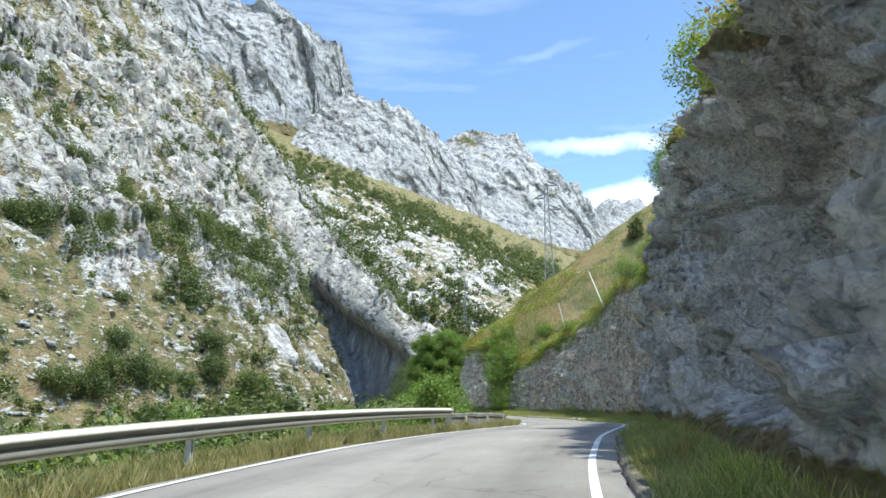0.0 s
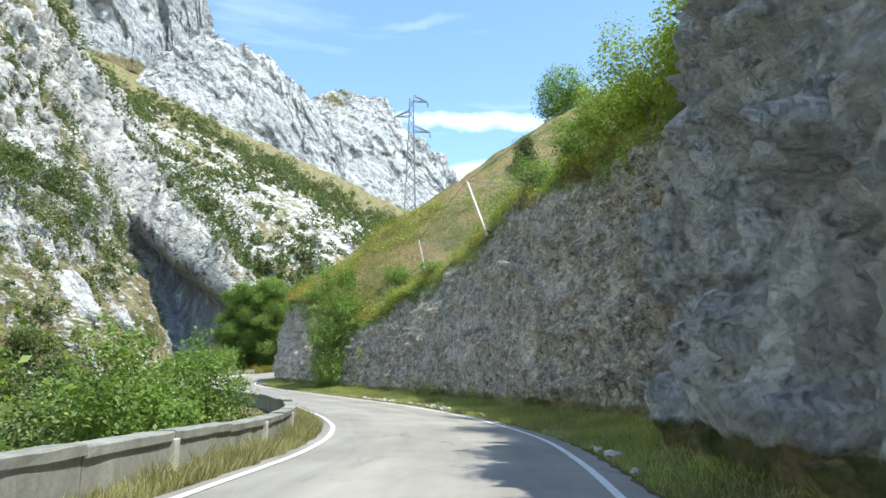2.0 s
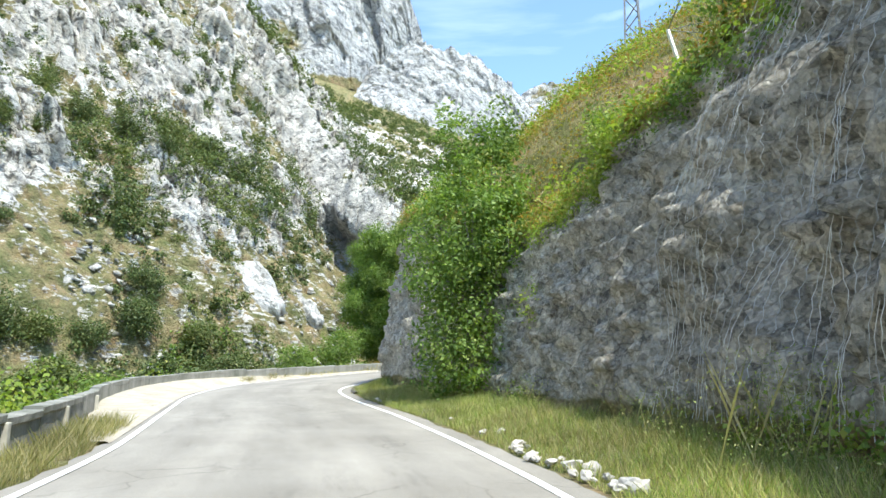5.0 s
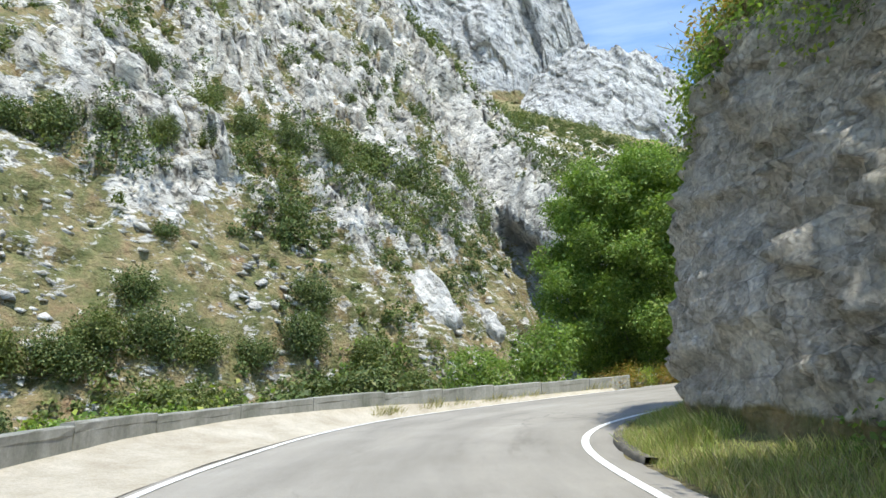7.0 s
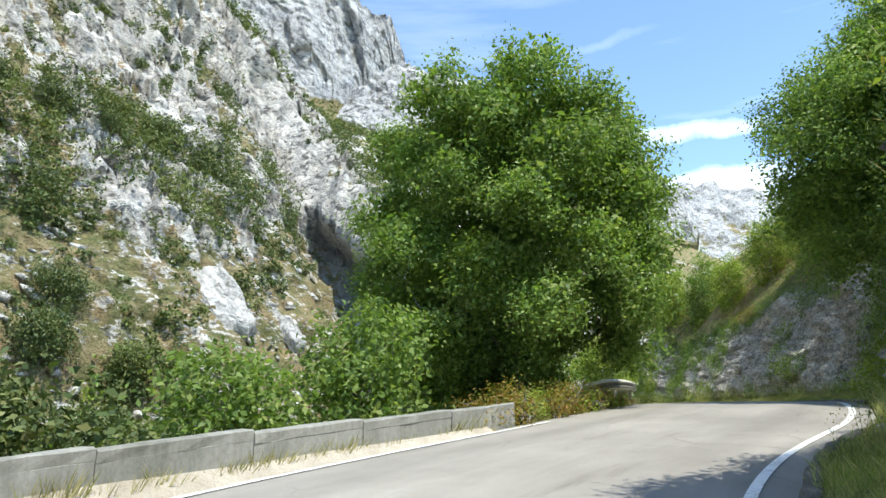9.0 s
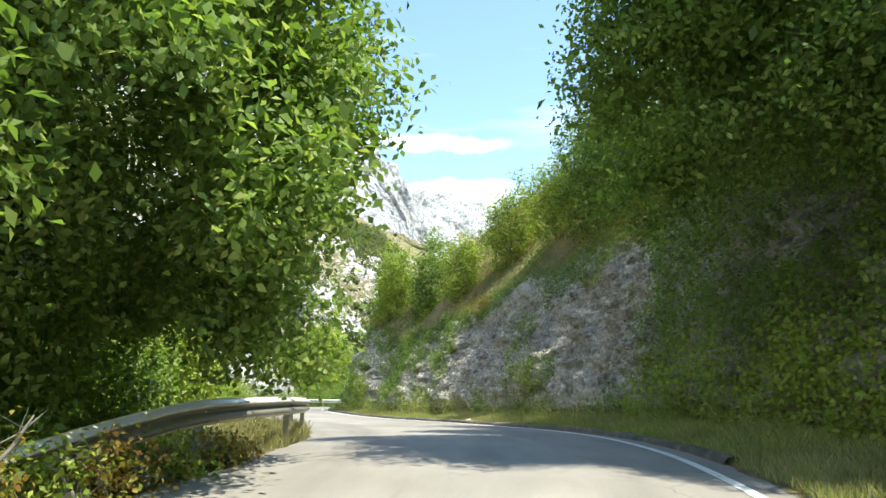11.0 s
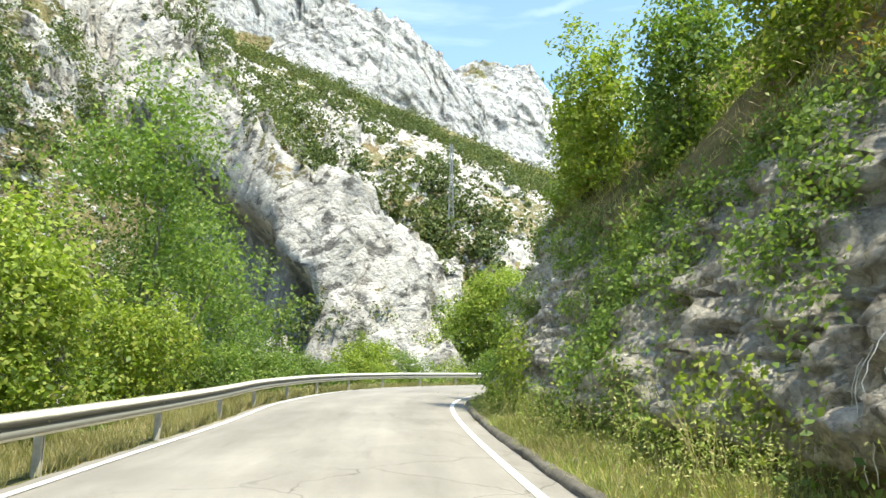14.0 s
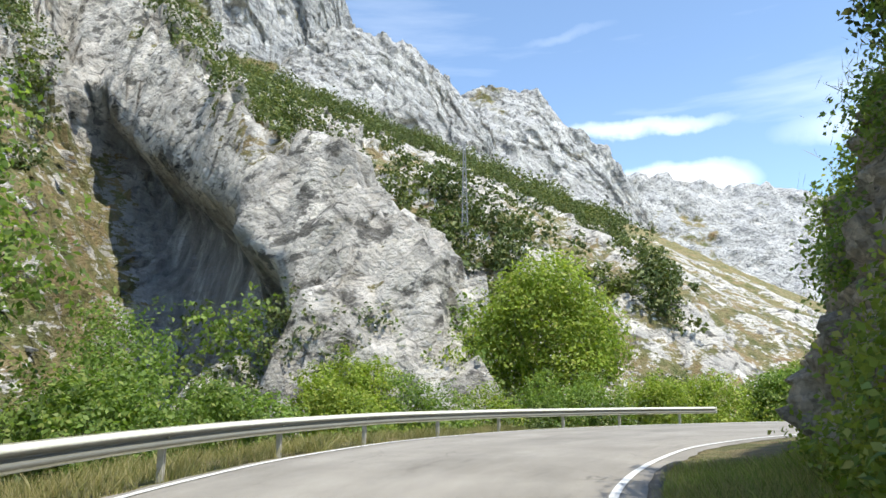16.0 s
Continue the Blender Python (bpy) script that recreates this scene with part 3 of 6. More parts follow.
# ---------- far mountains ----------
def mountain(name, label, crest, base, nu, nv, amp, scale, seed):
    """A pale cliff from a base line up to a crest, with its back side falling away."""
    crest, base = np.array(crest, float), np.array(base, float)
    s = np.linspace(0, 1, len(crest))
    u = np.linspace(0, 1, nu)
    C = np.stack([np.interp(u, s, crest[:, i]) for i in range(3)], 1)
    B = np.stack([np.interp(u, np.linspace(0, 1, len(base)), base[:, i]) for i in range(3)], 1)
    v = np.r_[np.linspace(0, 1, nv), np.linspace(1.03, 1.8, nv // 4)]
    P = np.zeros((nu, len(v), 3))
    for j, t in enumerate(v):
        if t <= 1:
            P[:, j] = B + (C - B) * np.array([t, t, t ** 0.85])
        else:
            P[:, j] = C + (C - B) * np.array([1.2 * (t - 1), 1.2 * (t - 1) + 0.1, 0]) - np.array([0, 0, 1.0]) * (C[:, 2:3] - B[:, 2:3]) * (t - 1) * 1.1
    x, y, z = P[..., 0] / scale, P[..., 1] / scale, P[..., 2] / scale
    rid = fbm(x, y, z * 0.45, 6, 0.55, seed, True)
    val, edge = cells(x * 2.2 + rid * 0.3, y * 2.2, z * 1.1, seed + 3)
    val2, edge2 = cells(x * 6 + rid * 0.3, y * 6, z * 2.5, seed + 7)
    push = amp * (rid + 0.55 * (val - 0.5) + 0.28 * (val2 - 0.5)) * np.minimum(1, np.minimum(0.25 + v * 2.5, 2.2 - v))[None]
    away = np.array([0.35, -0.9, 0.2])
    P = P + push[..., None] * away
    P[..., 2] += 0.45 * push * np.exp(-((v - 1) / 0.12) ** 2)[None]
    rock = np.clip(0.72 + 0.5 * (rid - 0.1), 0, 1) * smooth(0.0, 0.10, v)[None]
    return tagged(mesh_np(name, P.reshape(-1, 3), grid_faces(nu, len(v)), M["cliff_far"], rock=rock), label, "mountain", kind="structure")


mountain("mountain", "tall pale grey limestone cliff rising above a grass slope",
         [(-531, 586, 727), (-481, 691, 653), (-421, 788, 561), (-318, 890, 572), (-289, 953, 542), (-274, 968, 482), (-255, 963, 390)],
         [(-455, 520, 340), (-412, 581, 325), (-366, 658, 315), (-335, 720, 330), (-305, 787, 350), (-287, 848, 345), (-243, 924, 330)], 260, 150, 26, 90, 41)
mountain("mountain", "pale limestone cliff with a jagged notched skyline",
         [(-265, 707, 314), (-254, 721, 344), (-226, 752, 367), (-192, 772, 383), (-142, 835, 380), (-123, 889, 375), (-85, 934, 334), (-67, 895, 254)],
         [(-248, 649, 255), (-228, 656, 248), (-202, 665, 232), (-174, 674, 216), (-131, 705, 205), (-97, 731, 200), (-68, 755, 198), (-58, 796, 200)], 260, 110, 17, 70, 47)
mountain("mountain", "rounded grey limestone peak with grassy ledges",
         [(-196, 1130, 430), (-153, 1188, 494), (-110, 1193, 516), (-33, 1248, 522), (23, 1249, 449), (87, 1297, 415), (131, 1344, 368), (166, 1390, 332)],
         [(-169, 982, 270), (-118, 990, 260), (-67, 996, 250), (-10, 1049, 245), (43, 1079, 240), (92, 1146, 250), (154, 1291, 270)], 240, 110, 24, 110, 53)
mountain("mountain", "hazy distant grey mountain ridge",
         [(100, 2300, 560), (220, 2400, 690), (329, 2400, 706), (537, 2460, 674), (640, 2440, 690), (841, 2480, 643), (1049, 2500, 581), (1500, 2500, 480)],
         [(100, 1900, 100), (300, 1900, 100), (700, 1900, 90), (1200, 1900, 80), (1500, 1900, 60)], 160, 60, 40, 220, 59)


# ---------- road ----------
def build_road():
    n = 700
    s = np.linspace(0, 1, n)

    def even(p):
        q = np.r_[0, np.cumsum(np.hypot(*np.diff(p, axis=0).T))]
        # stations shared by both lines: by progress along the road
        return q / q[-1]

    L, R = offset(LL, -0.28), offset(RR, 0.42)
    ql, qr = even(L), even(R)
    A = np.stack([np.interp(s, ql, L[:, i]) for i in (0, 1)], 1)
    B = np.stack([np.interp(s, qr, R[:, i]) for i in (0, 1)], 1)
    k = 13
    u = np.linspace(0, 1, k)
    P = np.zeros((n, k, 3))
    P[..., :2] = A[:, None] + (B - A)[:, None] * u[None, :, None]
    P[:, 0, :2] += np.random.normal(0, 0.03, (n, 2))
    P[:, -1, :2] += np.random.normal(0, 0.03, (n, 2))
    P[..., 2] = road_z(P[..., 1]) + 0.05 * (1 - (2 * u - 1) ** 2)[None] - 0.03
    ob = mesh_np("road", P.reshape(-1, 3), grid_faces(n, k)[:, ::-1], M["asphalt"], smooth_shade=True, across=np.tile(u, n), along=np.repeat(s * 230, k))
    tagged(ob, "worn pale grey asphalt of a winding mountain road", "road", kind="structure")

    def surface(p):
        return road_z(p[:, 1])

    for line, side in ((LL, 1), (RR, -1)):
        w = 0.06
        a, b = offset(line, -w), offset(line, w)
        za = surface(line) - 0.008
        P = np.stack([np.c_[a, za], np.c_[b, za]], 1)
        f = grid_faces(len(line), 2)
        if side > 0:  # the left line is worn away beyond the sharp bend
            f = f[(line[:-1, 1] < 90) | (line[:-1, 1] > 112)]
        lab = "worn white painted edge line on the asphalt"
        tagged(mesh_np("road_marking", P.reshape(-1, 3), f[:, ::-1], M["paint"]), lab, "road marking", kind="structure")


build_road()

# ---------- rock cutting and hill on the right ----------
FOOT = np.array([(-25, 2.0), (14, 1.9), (20, 1.55), (32, 1.55), (36, 2.9), (60, 3.0), (70, 3.0), (76, 1.7), (80, 1.35), (84, 1.7), (92, 2.3), (116, 2.4), (122, 2.1), (127, 1.7), (131, 1.3), (133, 1.5), (135, 1.9), (137, 2.5), (141, 2.9), (150, 3.0), (200, 3)], float)
TOP = np.array([(-25, 9), (5, 7.2), (15, 7.6), (20, 8.6), (26, 9.6), (32, 9.6), (37, 8.2), (44, 8.9), (50, 9.6), (54, 9.3), (57, 8.6), (60, 7.9), (64, 6.7), (68, 4.9), (71, 4.2), (74, 5.8), (80, 7.2), (82.5, 5.4), (84.5, 3.6), (90, 3.8), (97, 5), (105, 6.2), (112, 6.6), (116, 5.6), (119, 4.7), (124, 4.3), (128, 3.8), (132, 5.4), (137, 5.8), (141, 5.0), (150, 3.5), (200, 2)], float)


def build_cutting():
    ys = np.r_[np.arange(-24.5, 2, 0.17), np.arange(2, 36, 0.105), np.arange(36, 184, 0.17)]
    xr = x_right(ys)
    foot, top, zr = np.interp(ys, FOOT[:, 0], FOOT[:, 1]), np.interp(ys, TOP[:, 0], TOP[:, 1]), road_z(ys)
    top = top + 0.55 * fbm(ys / 2.2, 0 * ys, 0, 4, 0.6, 131) + 0.5 * fbm(ys / 9, 0 * ys, 0, 2, 0.5, 133)
    # stretch the offsets where the road runs aslant
    slope = np.gradient(xr, ys)
    stretch = np.sqrt(1 + np.clip(slope, -1.2, 1.2) ** 2)
    batter = np.interp(ys, (-25, 86, 92, 104, 110, 122, 131, 136), (0.16, 0.16, 0.3, 0.4, 0.5, 0.5, 0.3, 0.16))
    v = np.r_[np.linspace(-0.25, 0, 8)[:-1], np.linspace(0, 1, 66)]
    X, Y, Z = (np.zeros((len(ys), len(v))) for _ in range(3))
    for j, t in enumerate(v):
        if t < 0:
            o = 0.34 + (foot - 0.34) * (1 + t / 0.25)
            h = -0.045 + 0.285 * (1 + t / 0.25) ** 1.6
        else:
            o = foot + batter * top * t + 0.35 * t ** 4
            h = 0.24 + top * t
        X[:, j], Y[:, j], Z[:, j] = xr + o * stretch, ys, zr + h
    rid = fbm(X / 2.2, Y / 2.2, Z / 2.2, 5, 0.55, 61, True)
    big = fbm(X / 6.5, Y / 6.5, Z / 9, 3, 0.5, 67)
    val, edge = cells(X / 1.5 + 0.3 * rid, Y / 1.5, Z / 1.1, 71)
    val2, edge2 = cells(X / 0.55 + 0.3 * rid, Y / 0.55, Z / 0.45, 75)
    face = smooth(-0.02, 0.12, v)[None] * np.ones_like(X)
    bold = np.where(ys < 34, 1.35, np.where(ys > 100, 1.05, 0.9))[:, None]
    val3, _ = cells(X / 0.3, Y / 0.3, Z / 0.26, 79)
    push = face * bold * (0.42 * rid + 0.75 * big + (0.30 + 0.35 * (Y < 34)) * (val - 0.5) * smooth(0, 0.10, edge) + 0.42 * (val2 - 0.5) * smooth(0, 0.08, edge2) + 0.16 * (val3 - 0.5))
    # the blasted prow before the straight wall breaks in angular slabs, with a hollow under an overhang
    prow = smooth(36.5, 33.5, Y)
    warp = 0.35 * fbm(X / 1.1, Y / 1.1, Z / 1.1, 3, 0.5, 83)
    slabs = 1.05 * facets((X + warp) / 2.0, (Y + 0.45 * Z + warp) / 1.7, (Z - 0.3 * Y) / 2.2, 201)
    slabs = slabs + 0.72 * facets((X + warp) / 0.8, (Y + 0.45 * Z) / 0.62, (Z - 0.3 * Y + warp) / 0.8, 211)
    slabs = slabs + 0.30 * facets(X / 0.36, (Y + 0.4 * Z) / 0.27, (Z - 0.3 * Y) / 0.33, 221)
    hollow = smooth(5.8, 7.6, Y + 0.12 * Z) * smooth(14.2, 12.2, Y - 0.1 * Z) * smooth(0.02, 0.15, v)[None] * smooth(0.95, 0.62, v)[None]
    broken = face * (0.8 * slabs + 0.4 * big + 0.10 * rid) - 2.3 * hollow
    push = push * (1 - prow) + broken * prow
    push = push + (1 - prow) * face * (0.16 * facets(X / 0.42, (Y + 0.2 * Z) / 0.34, Z / 0.4, 231) + 0.22 * facets(X / 1.3, Y / 1.0, Z / 1.2, 241))
    X = X - np.clip(push, -3.0, 1.05)
    Z = Z + face * 0.15 * rid
    grass = np.where(v[None] < 0.0, 0.9, 0.0) + 0.9 * smooth(0.10, 0.0, v)[None] * (v >= 0)[None] + 0.8 * smooth(0.86, 1.0, v)[None]
    grass = grass * np.ones_like(X) + 0.42 * hollow
    P = np.stack([X, Y, Z], -1)
    ob = mesh_np("rock_cutting", P.reshape(-1, 3), grid_faces(len(ys), len(v))[:, ::-1], M["cut"], grass=grass, pale=np.repeat(np.interp(ys, (-25, 33, 36, 72, 78, 90), (1, 1, 0, 0, 0.35, 0.1)), len(v)))
    tagged(ob, "grey blasted rock face of a road cutting with tufts of grass", "rock face", kind="structure")
    return P[:, -1], ys, P, v


RIM, RIM_Y, FACE, FACE_V = build_cutting()
HILL_SLOPE = np.array([(-25, 0.9), (20, 0.9), (40, 0.85), (50, 0.72), (60, 0.68), (75, 0.82), (85, 1.15), (95, 1.3), (110, 1.2), (125, 1.2), (140, 0.9), (160, 0.25), (185, 0.05)], float)


def hill_z(dx, y):
    """Height of the hill above the rim, dx metres to the right of it."""
    k = np.interp(y, HILL_SLOPE[:, 0], HILL_SLOPE[:, 1])
    return k * (14 * (1 - np.exp(-dx / 14)) + 0.28 * dx * smooth(0, 30, dx)) - 0.012 * np.maximum(dx - 45, 0) ** 1.5


def build_hill():
    step = 3
    rim, ys = RIM[::step], RIM_Y[::step]
    dx = np.r_[0, 0.3, 0.7, 1.2, np.linspace(1.8, 24, 38), np.linspace(26, 60, 18), np.linspace(70, 160, 10)]
    X = rim[:, None, 0] + dx[None]
    Y = np.repeat(ys[:, None], len(dx), 1)
    Z = rim[:, None, 2] + hill_z(dx[None], Y)
    keep = smooth(0, 4, dx)[None]
    Z = Z + keep * (0.9 * fbm(X / 7, Y / 7, 0, 4, 0.5, 81) + 0.25 * fbm(X / 1.3, Y / 1.3, 0, 3, 0.5, 85))
    ob = mesh_np("hillside", np.stack([X, Y, Z], -1).reshape(-1, 3), grid_faces(len(ys), len(dx))[:, ::-1], M["grass"])
    tagged(ob, "steep hillside of green and dry yellow grass above the cutting", "hillside", kind="structure")


build_hill()


# ---------- leaves, grass ----------
def leaf_mat(name, stops, rough=0.5, trans=0.45):
    m = Mat(name, rough, 0.25)
    col = m.ramp(m.island(), *stops)
    col = m.mix(0.7, col, m.ramp(m.noise(0.55, 3, 0.5), (0.3, 0.62), (0.7, 1.25)), "MULTIPLY")
    m.color(col)
    tr = m.t.nodes.new("ShaderNodeBsdfTranslucent")
    m.link(m.mix(1.0, col, (1.1, 1.25, 0.55), "MULTIPLY"), tr.inputs["Color"])
    mx = m.t.nodes.new("ShaderNodeMixShader")
    mx.inputs[0].default_value = trans
    m.link(m.b.outputs[0], mx.inputs[1])
    m.link(tr.outputs[0], mx.inputs[2])
    m.link(mx.outputs[0], m.t.nodes["Material Output"].inputs["Surface"])
    return m.m


M["leaf"] = leaf_mat("green_leaves", ((0.0, (0.12, 0.19, 0.05)), (0.5, (0.20, 0.295, 0.075)), (0.85, (0.29, 0.385, 0.105)), (1.0, (0.41, 0.445, 0.15))))
M["leaf_light"] = leaf_mat("bright_green_leaves", ((0.0, (0.18, 0.255, 0.045)), (0.5, (0.29, 0.375, 0.068)), (0.9, (0.41, 0.46, 0.10)), (1.0, (0.50, 0.48, 0.15))), trans=0.42)
M["leaf_dark"] = leaf_mat("dark_shrub_leaves", ((0.0, (0.060, 0.090, 0.032)), (0.5, (0.105, 0.145, 0.046)), (0.85, (0.175, 0.205, 0.070)), (1.0, (0.260, 0.250, 0.105))), trans=0.2)
M["leaf_olive"] = leaf_mat("olive_shrub_leaves", ((0.0, (0.085, 0.115, 0.036)), (0.5, (0.145, 0.18, 0.052)), (0.85, (0.21, 0.235, 0.075)), (1.0, (0.28, 0.26, 0.105))), trans=0.25)
M["blade"] = leaf_mat("grass_blades", ((0.0, (0.19, 0.22, 0.07)), (0.35, (0.32, 0.30, 0.12)), (0.65, (0.45, 0.39, 0.20)), (1.0, (0.58, 0.50, 0.30))), trans=0.35)
M["blade_green"] = leaf_mat("green_grass_blades", ((0.0, (0.20, 0.28, 0.07)), (0.4, (0.34, 0.42, 0.11)), (0.7, (0.52, 0.52, 0.19)), (1.0, (0.68, 0.60, 0.32))), trans=0.38)
M["fern"] = leaf_mat("rusty_fern_fronds", ((0.0, (0.18, 0.22, 0.045)), (0.4, (0.34, 0.29, 0.075)), (0.8, (0.44, 0.26, 0.08)), (1.0, (0.32, 0.16, 0.06))))
_m = Mat("grey_bark", 0.9)
_m.color(_m.ramp(_m.noise(6, 6, 0.7, _m.scaled(1, 1, 0.25)), (0.3, (0.11, 0.10, 0.08)), (0.7, (0.30, 0.28, 0.24))))
_m.bump(_m.noise(14, 5, 0.7, _m.scaled(1, 1, 0.2)), 0.03, 0.8)
M["bark"] = _m.m


def unit(v):
    return v / (np.linalg.norm(v, axis=-1, keepdims=True) + 1e-9)


def leaf_quads(pos, nor, size, rng, width=0.55):
    """Pointed four-cornered leaves at pos, facing nor."""
    n = len(pos)
    t = unit(np.cross(nor, rng.normal(size=(n, 3))))
    b = np.cross(nor, t)
    s = np.asarray(size).reshape(-1, 1) * np.ones((n, 1))
    fold = nor * s * 0.12
    V = np.stack([pos - t * s * 0.5, pos + b * s * 0.5 * width + fold, pos + t * s * 0.5, pos - b * s * 0.5 * width + fold], 1)
    return V.reshape(-1, 3), np.arange(4 * n).reshape(-1, 4)


def foliage(blobs, twigs, per, size, rng, spread=0.22, shell=0.45, droop=0.0):
    """Leaf positions and facings in clumps over lumpy blobs (x, y, z, rx, ry, rz)."""
    B = np.array(blobs, float)
    w = (B[:, 3] * B[:, 4] + B[:, 3] * B[:, 5] + B[:, 4] * B[:, 5])
    k = rng.choice(len(B), twigs, p=w / w.sum())
    d = unit(rng.normal(size=(twigs, 3)))
    lump = 1 + 0.27 * fbm(d[:, 0] * 1.7 + k * 3.1, d[:, 1] * 1.7, d[:, 2] * 1.7 + k, 3, 0.6, 5)
    r = (1 - shell * rng.random(twigs) ** 1.6) * lump
    c = B[k, :3] + d * B[k, 3:] * r[:, None]
    pos = np.repeat(c, per, 0) + rng.normal(size=(twigs * per, 3)) * spread * np.array([1, 1, 0.7])
    pos[:, 2] -= droop * rng.random(len(pos))
    out = np.repeat(d, per, 0)
    nor = unit(0.55 * out + np.array([0, 0, 0.45]) + 0.6 * rng.normal(size=out.shape))
    return pos, nor, size * (0.65 + 0.7 * rng.random(len(pos)))


def stem(bm, a, b, r0, r1, seg=7):
    a, b = Vector(a), Vector(b)
    q = (b - a).to_track_quat("Z", "Y").to_matrix()
    rings = []
    for p, r in ((a, r0), (b, r1)):
        rings.append([bm.verts.new(p + q @ Vector((r * math.cos(6.2832 * i / seg), r * math.sin(6.2832 * i / seg), 0))) for i in range(seg)])
    for i in range(seg):
        bm.faces.new((rings[0][i], rings[0][(i + 1) % seg], rings[1][(i + 1) % seg], rings[1][i]))


def tree(name, at, label, blobs, twigs, per, size, mat, trunk_r=0.12, seed=1, spread=0.22, category="tree", shell=0.45, droop=0.0, core=0):
    """A tapered trunk with limbs into each blob and a crown of single leaves; blobs are relative to the foot."""
    r = np.random.default_rng(seed)
    e = empty(name, at, label, category)
    bm = bmesh.new()
    B = np.array(blobs, float)
    top = B[:, 2].max()
    joints = [Vector((0, 0, -0.4))]
    for i in range(1, 6):
        f = i / 5
        joints.append(Vector((B[:, 0].mean() * f + r.normal() * 0.08, B[:, 1].mean() * f + r.normal() * 0.08, top * 0.75 * f)))
    for i in range(5):
        stem(bm, joints[i], joints[i + 1], trunk_r * (1 - 0.16 * i), trunk_r * (1 - 0.16 * (i + 1)), 9)
    part("trunk", bm, M["bark"], e, "", True)
    for b in B[: min(len(B), 7)]:
        j = joints[1 + int(r.integers(0, 3))]
        end = Vector(b[:3]) + Vector(r.normal(size=3) * 0.2)
        mid = j.lerp(end, 0.55) + Vector(r.normal(size=3) * 0.15)
        bm = bmesh.new()
        stem(bm, j, mid, trunk_r * 0.5, trunk_r * 0.3)
        stem(bm, mid, end, trunk_r * 0.3, trunk_r * 0.12)
        for _ in range(4):
            q = mid.lerp(end, r.random())
            stem(bm, q, q + Vector(unit(r.normal(size=3)) * float(b[3:].mean()) * 0.9), trunk_r * 0.14, trunk_r * 0.04, 5)
        part("limb", bm, M["bark"], e, "", True)
    pos, nor, s = foliage(blobs, twigs, per, size, r, spread, shell, droop)
    if core:
        inner = np.array(blobs, float)
        inner[:, 3:] *= 0.72
        p2, n2, s2 = foliage(inner, core, 40, size * 1.7, r, 0.3, 0.9)
        pos, nor, s = np.concatenate([pos, p2]), np.concatenate([nor, n2]), np.r_[s, s2]
    V, F = leaf_quads(pos, nor, s, r)
    mesh_np("crown", V, F, mat, e)
    return e


def bush_blobs(w, h, r, n=6):
    out = [(0, 0, h * 0.45, w * 0.62, w * 0.62, h * 0.5)]
    for i in range(n):
        a = 6.283 * i / n + r.random()
        q = 0.35 + 0.3 * r.random()
        out.append((math.cos(a) * w * 0.55, math.sin(a) * w * 0.55, h * (0.3 + 0.4 * r.random()), w * q, w * q, h * (0.28 + 0.2 * r.random())))
    return out


def bush(at, w, h, mat, label, seed, size=0.11, dens=1.0, name="bush"):
    r = np.random.default_rng(seed)
    twigs = int(150 * dens * (w * w + w * h))
    return tree(name, at, label, bush_blobs(w, h, r), max(50, twigs // 2), 15, size * 1.1, mat, 0.05, seed, 0.16, "bush")


# ---------- trees beside the road ----------
def land_z(x, y):
    return float(terrain(np.array([float(x)]), np.array([float(y)]))[0][0])


_r = np.random.default_rng(21)
big = [(-0.6, 0, 5.0, 2.9, 2.9, 4.0), (0.2, -0.4, 8.0, 2.4, 2.4, 2.4), (-1.2, 0, 2.2, 2.3, 2.5, 2.0)]
for i in range(46):
    a, h = 2.4 * i, 0.8 + 8.7 * (i / 46)
    if h < 2.3 and math.cos(a) > -0.1:
        continue
    q = (3.9 - 0.115 * max(0, h - 5.2) ** 1.4) * (0.74 + 0.26 * min(1, h / 4)) * (0.88 + 0.2 * _r.random())
    w = 0.75 + 0.55 * _r.random()
    big.append((math.cos(a) * q * 0.9 - 0.9 * max(0, 1 - h / 4.5), math.sin(a) * q * 0.9, h, w, w, 0.6 * w + 0.15))
tree("tree", (-2.2, 94.6, land_z(-2.2, 94.6)), "large dense broadleaf tree with drooping green foliage beside the road", big, 1000, 190, 0.115, M["leaf"], 0.26, 3, 0.25, shell=0.42, droop=0.5, core=700)

# a tree that leans out over the road above the bend
lean = [(-2.6, 0, 1.6, 1.9, 2.1, 1.6), (-3.7, -0.6, 3.0, 1.5, 1.8, 1.4), (-2.3, -0.6, 4.3, 2.2, 2.3, 1.7), (-1.2, 0.3, 5.8, 2.0, 2.2, 1.5), (-4.0, 0.8, 1.9, 1.1, 1.4, 1.1), (-0.7, -1.4, 3.0, 1.8, 1.8, 1.9), (-3.3, 1.4, 4.6, 1.5, 1.6, 1.2), (-1.4, -1.6, 0.8, 1.5, 1.6, 1.4), (-2.4, 2.6, 0.8, 1.4, 1.6, 1.4)]
tree("tree", (9.9, 95.4, 6.5), "dense broadleaf tree leaning out over the road from the bank", lean, 620, 105, 0.105, M["leaf"], 0.14, 9, 0.24, shell=0.5, droop=0.35, core=300)

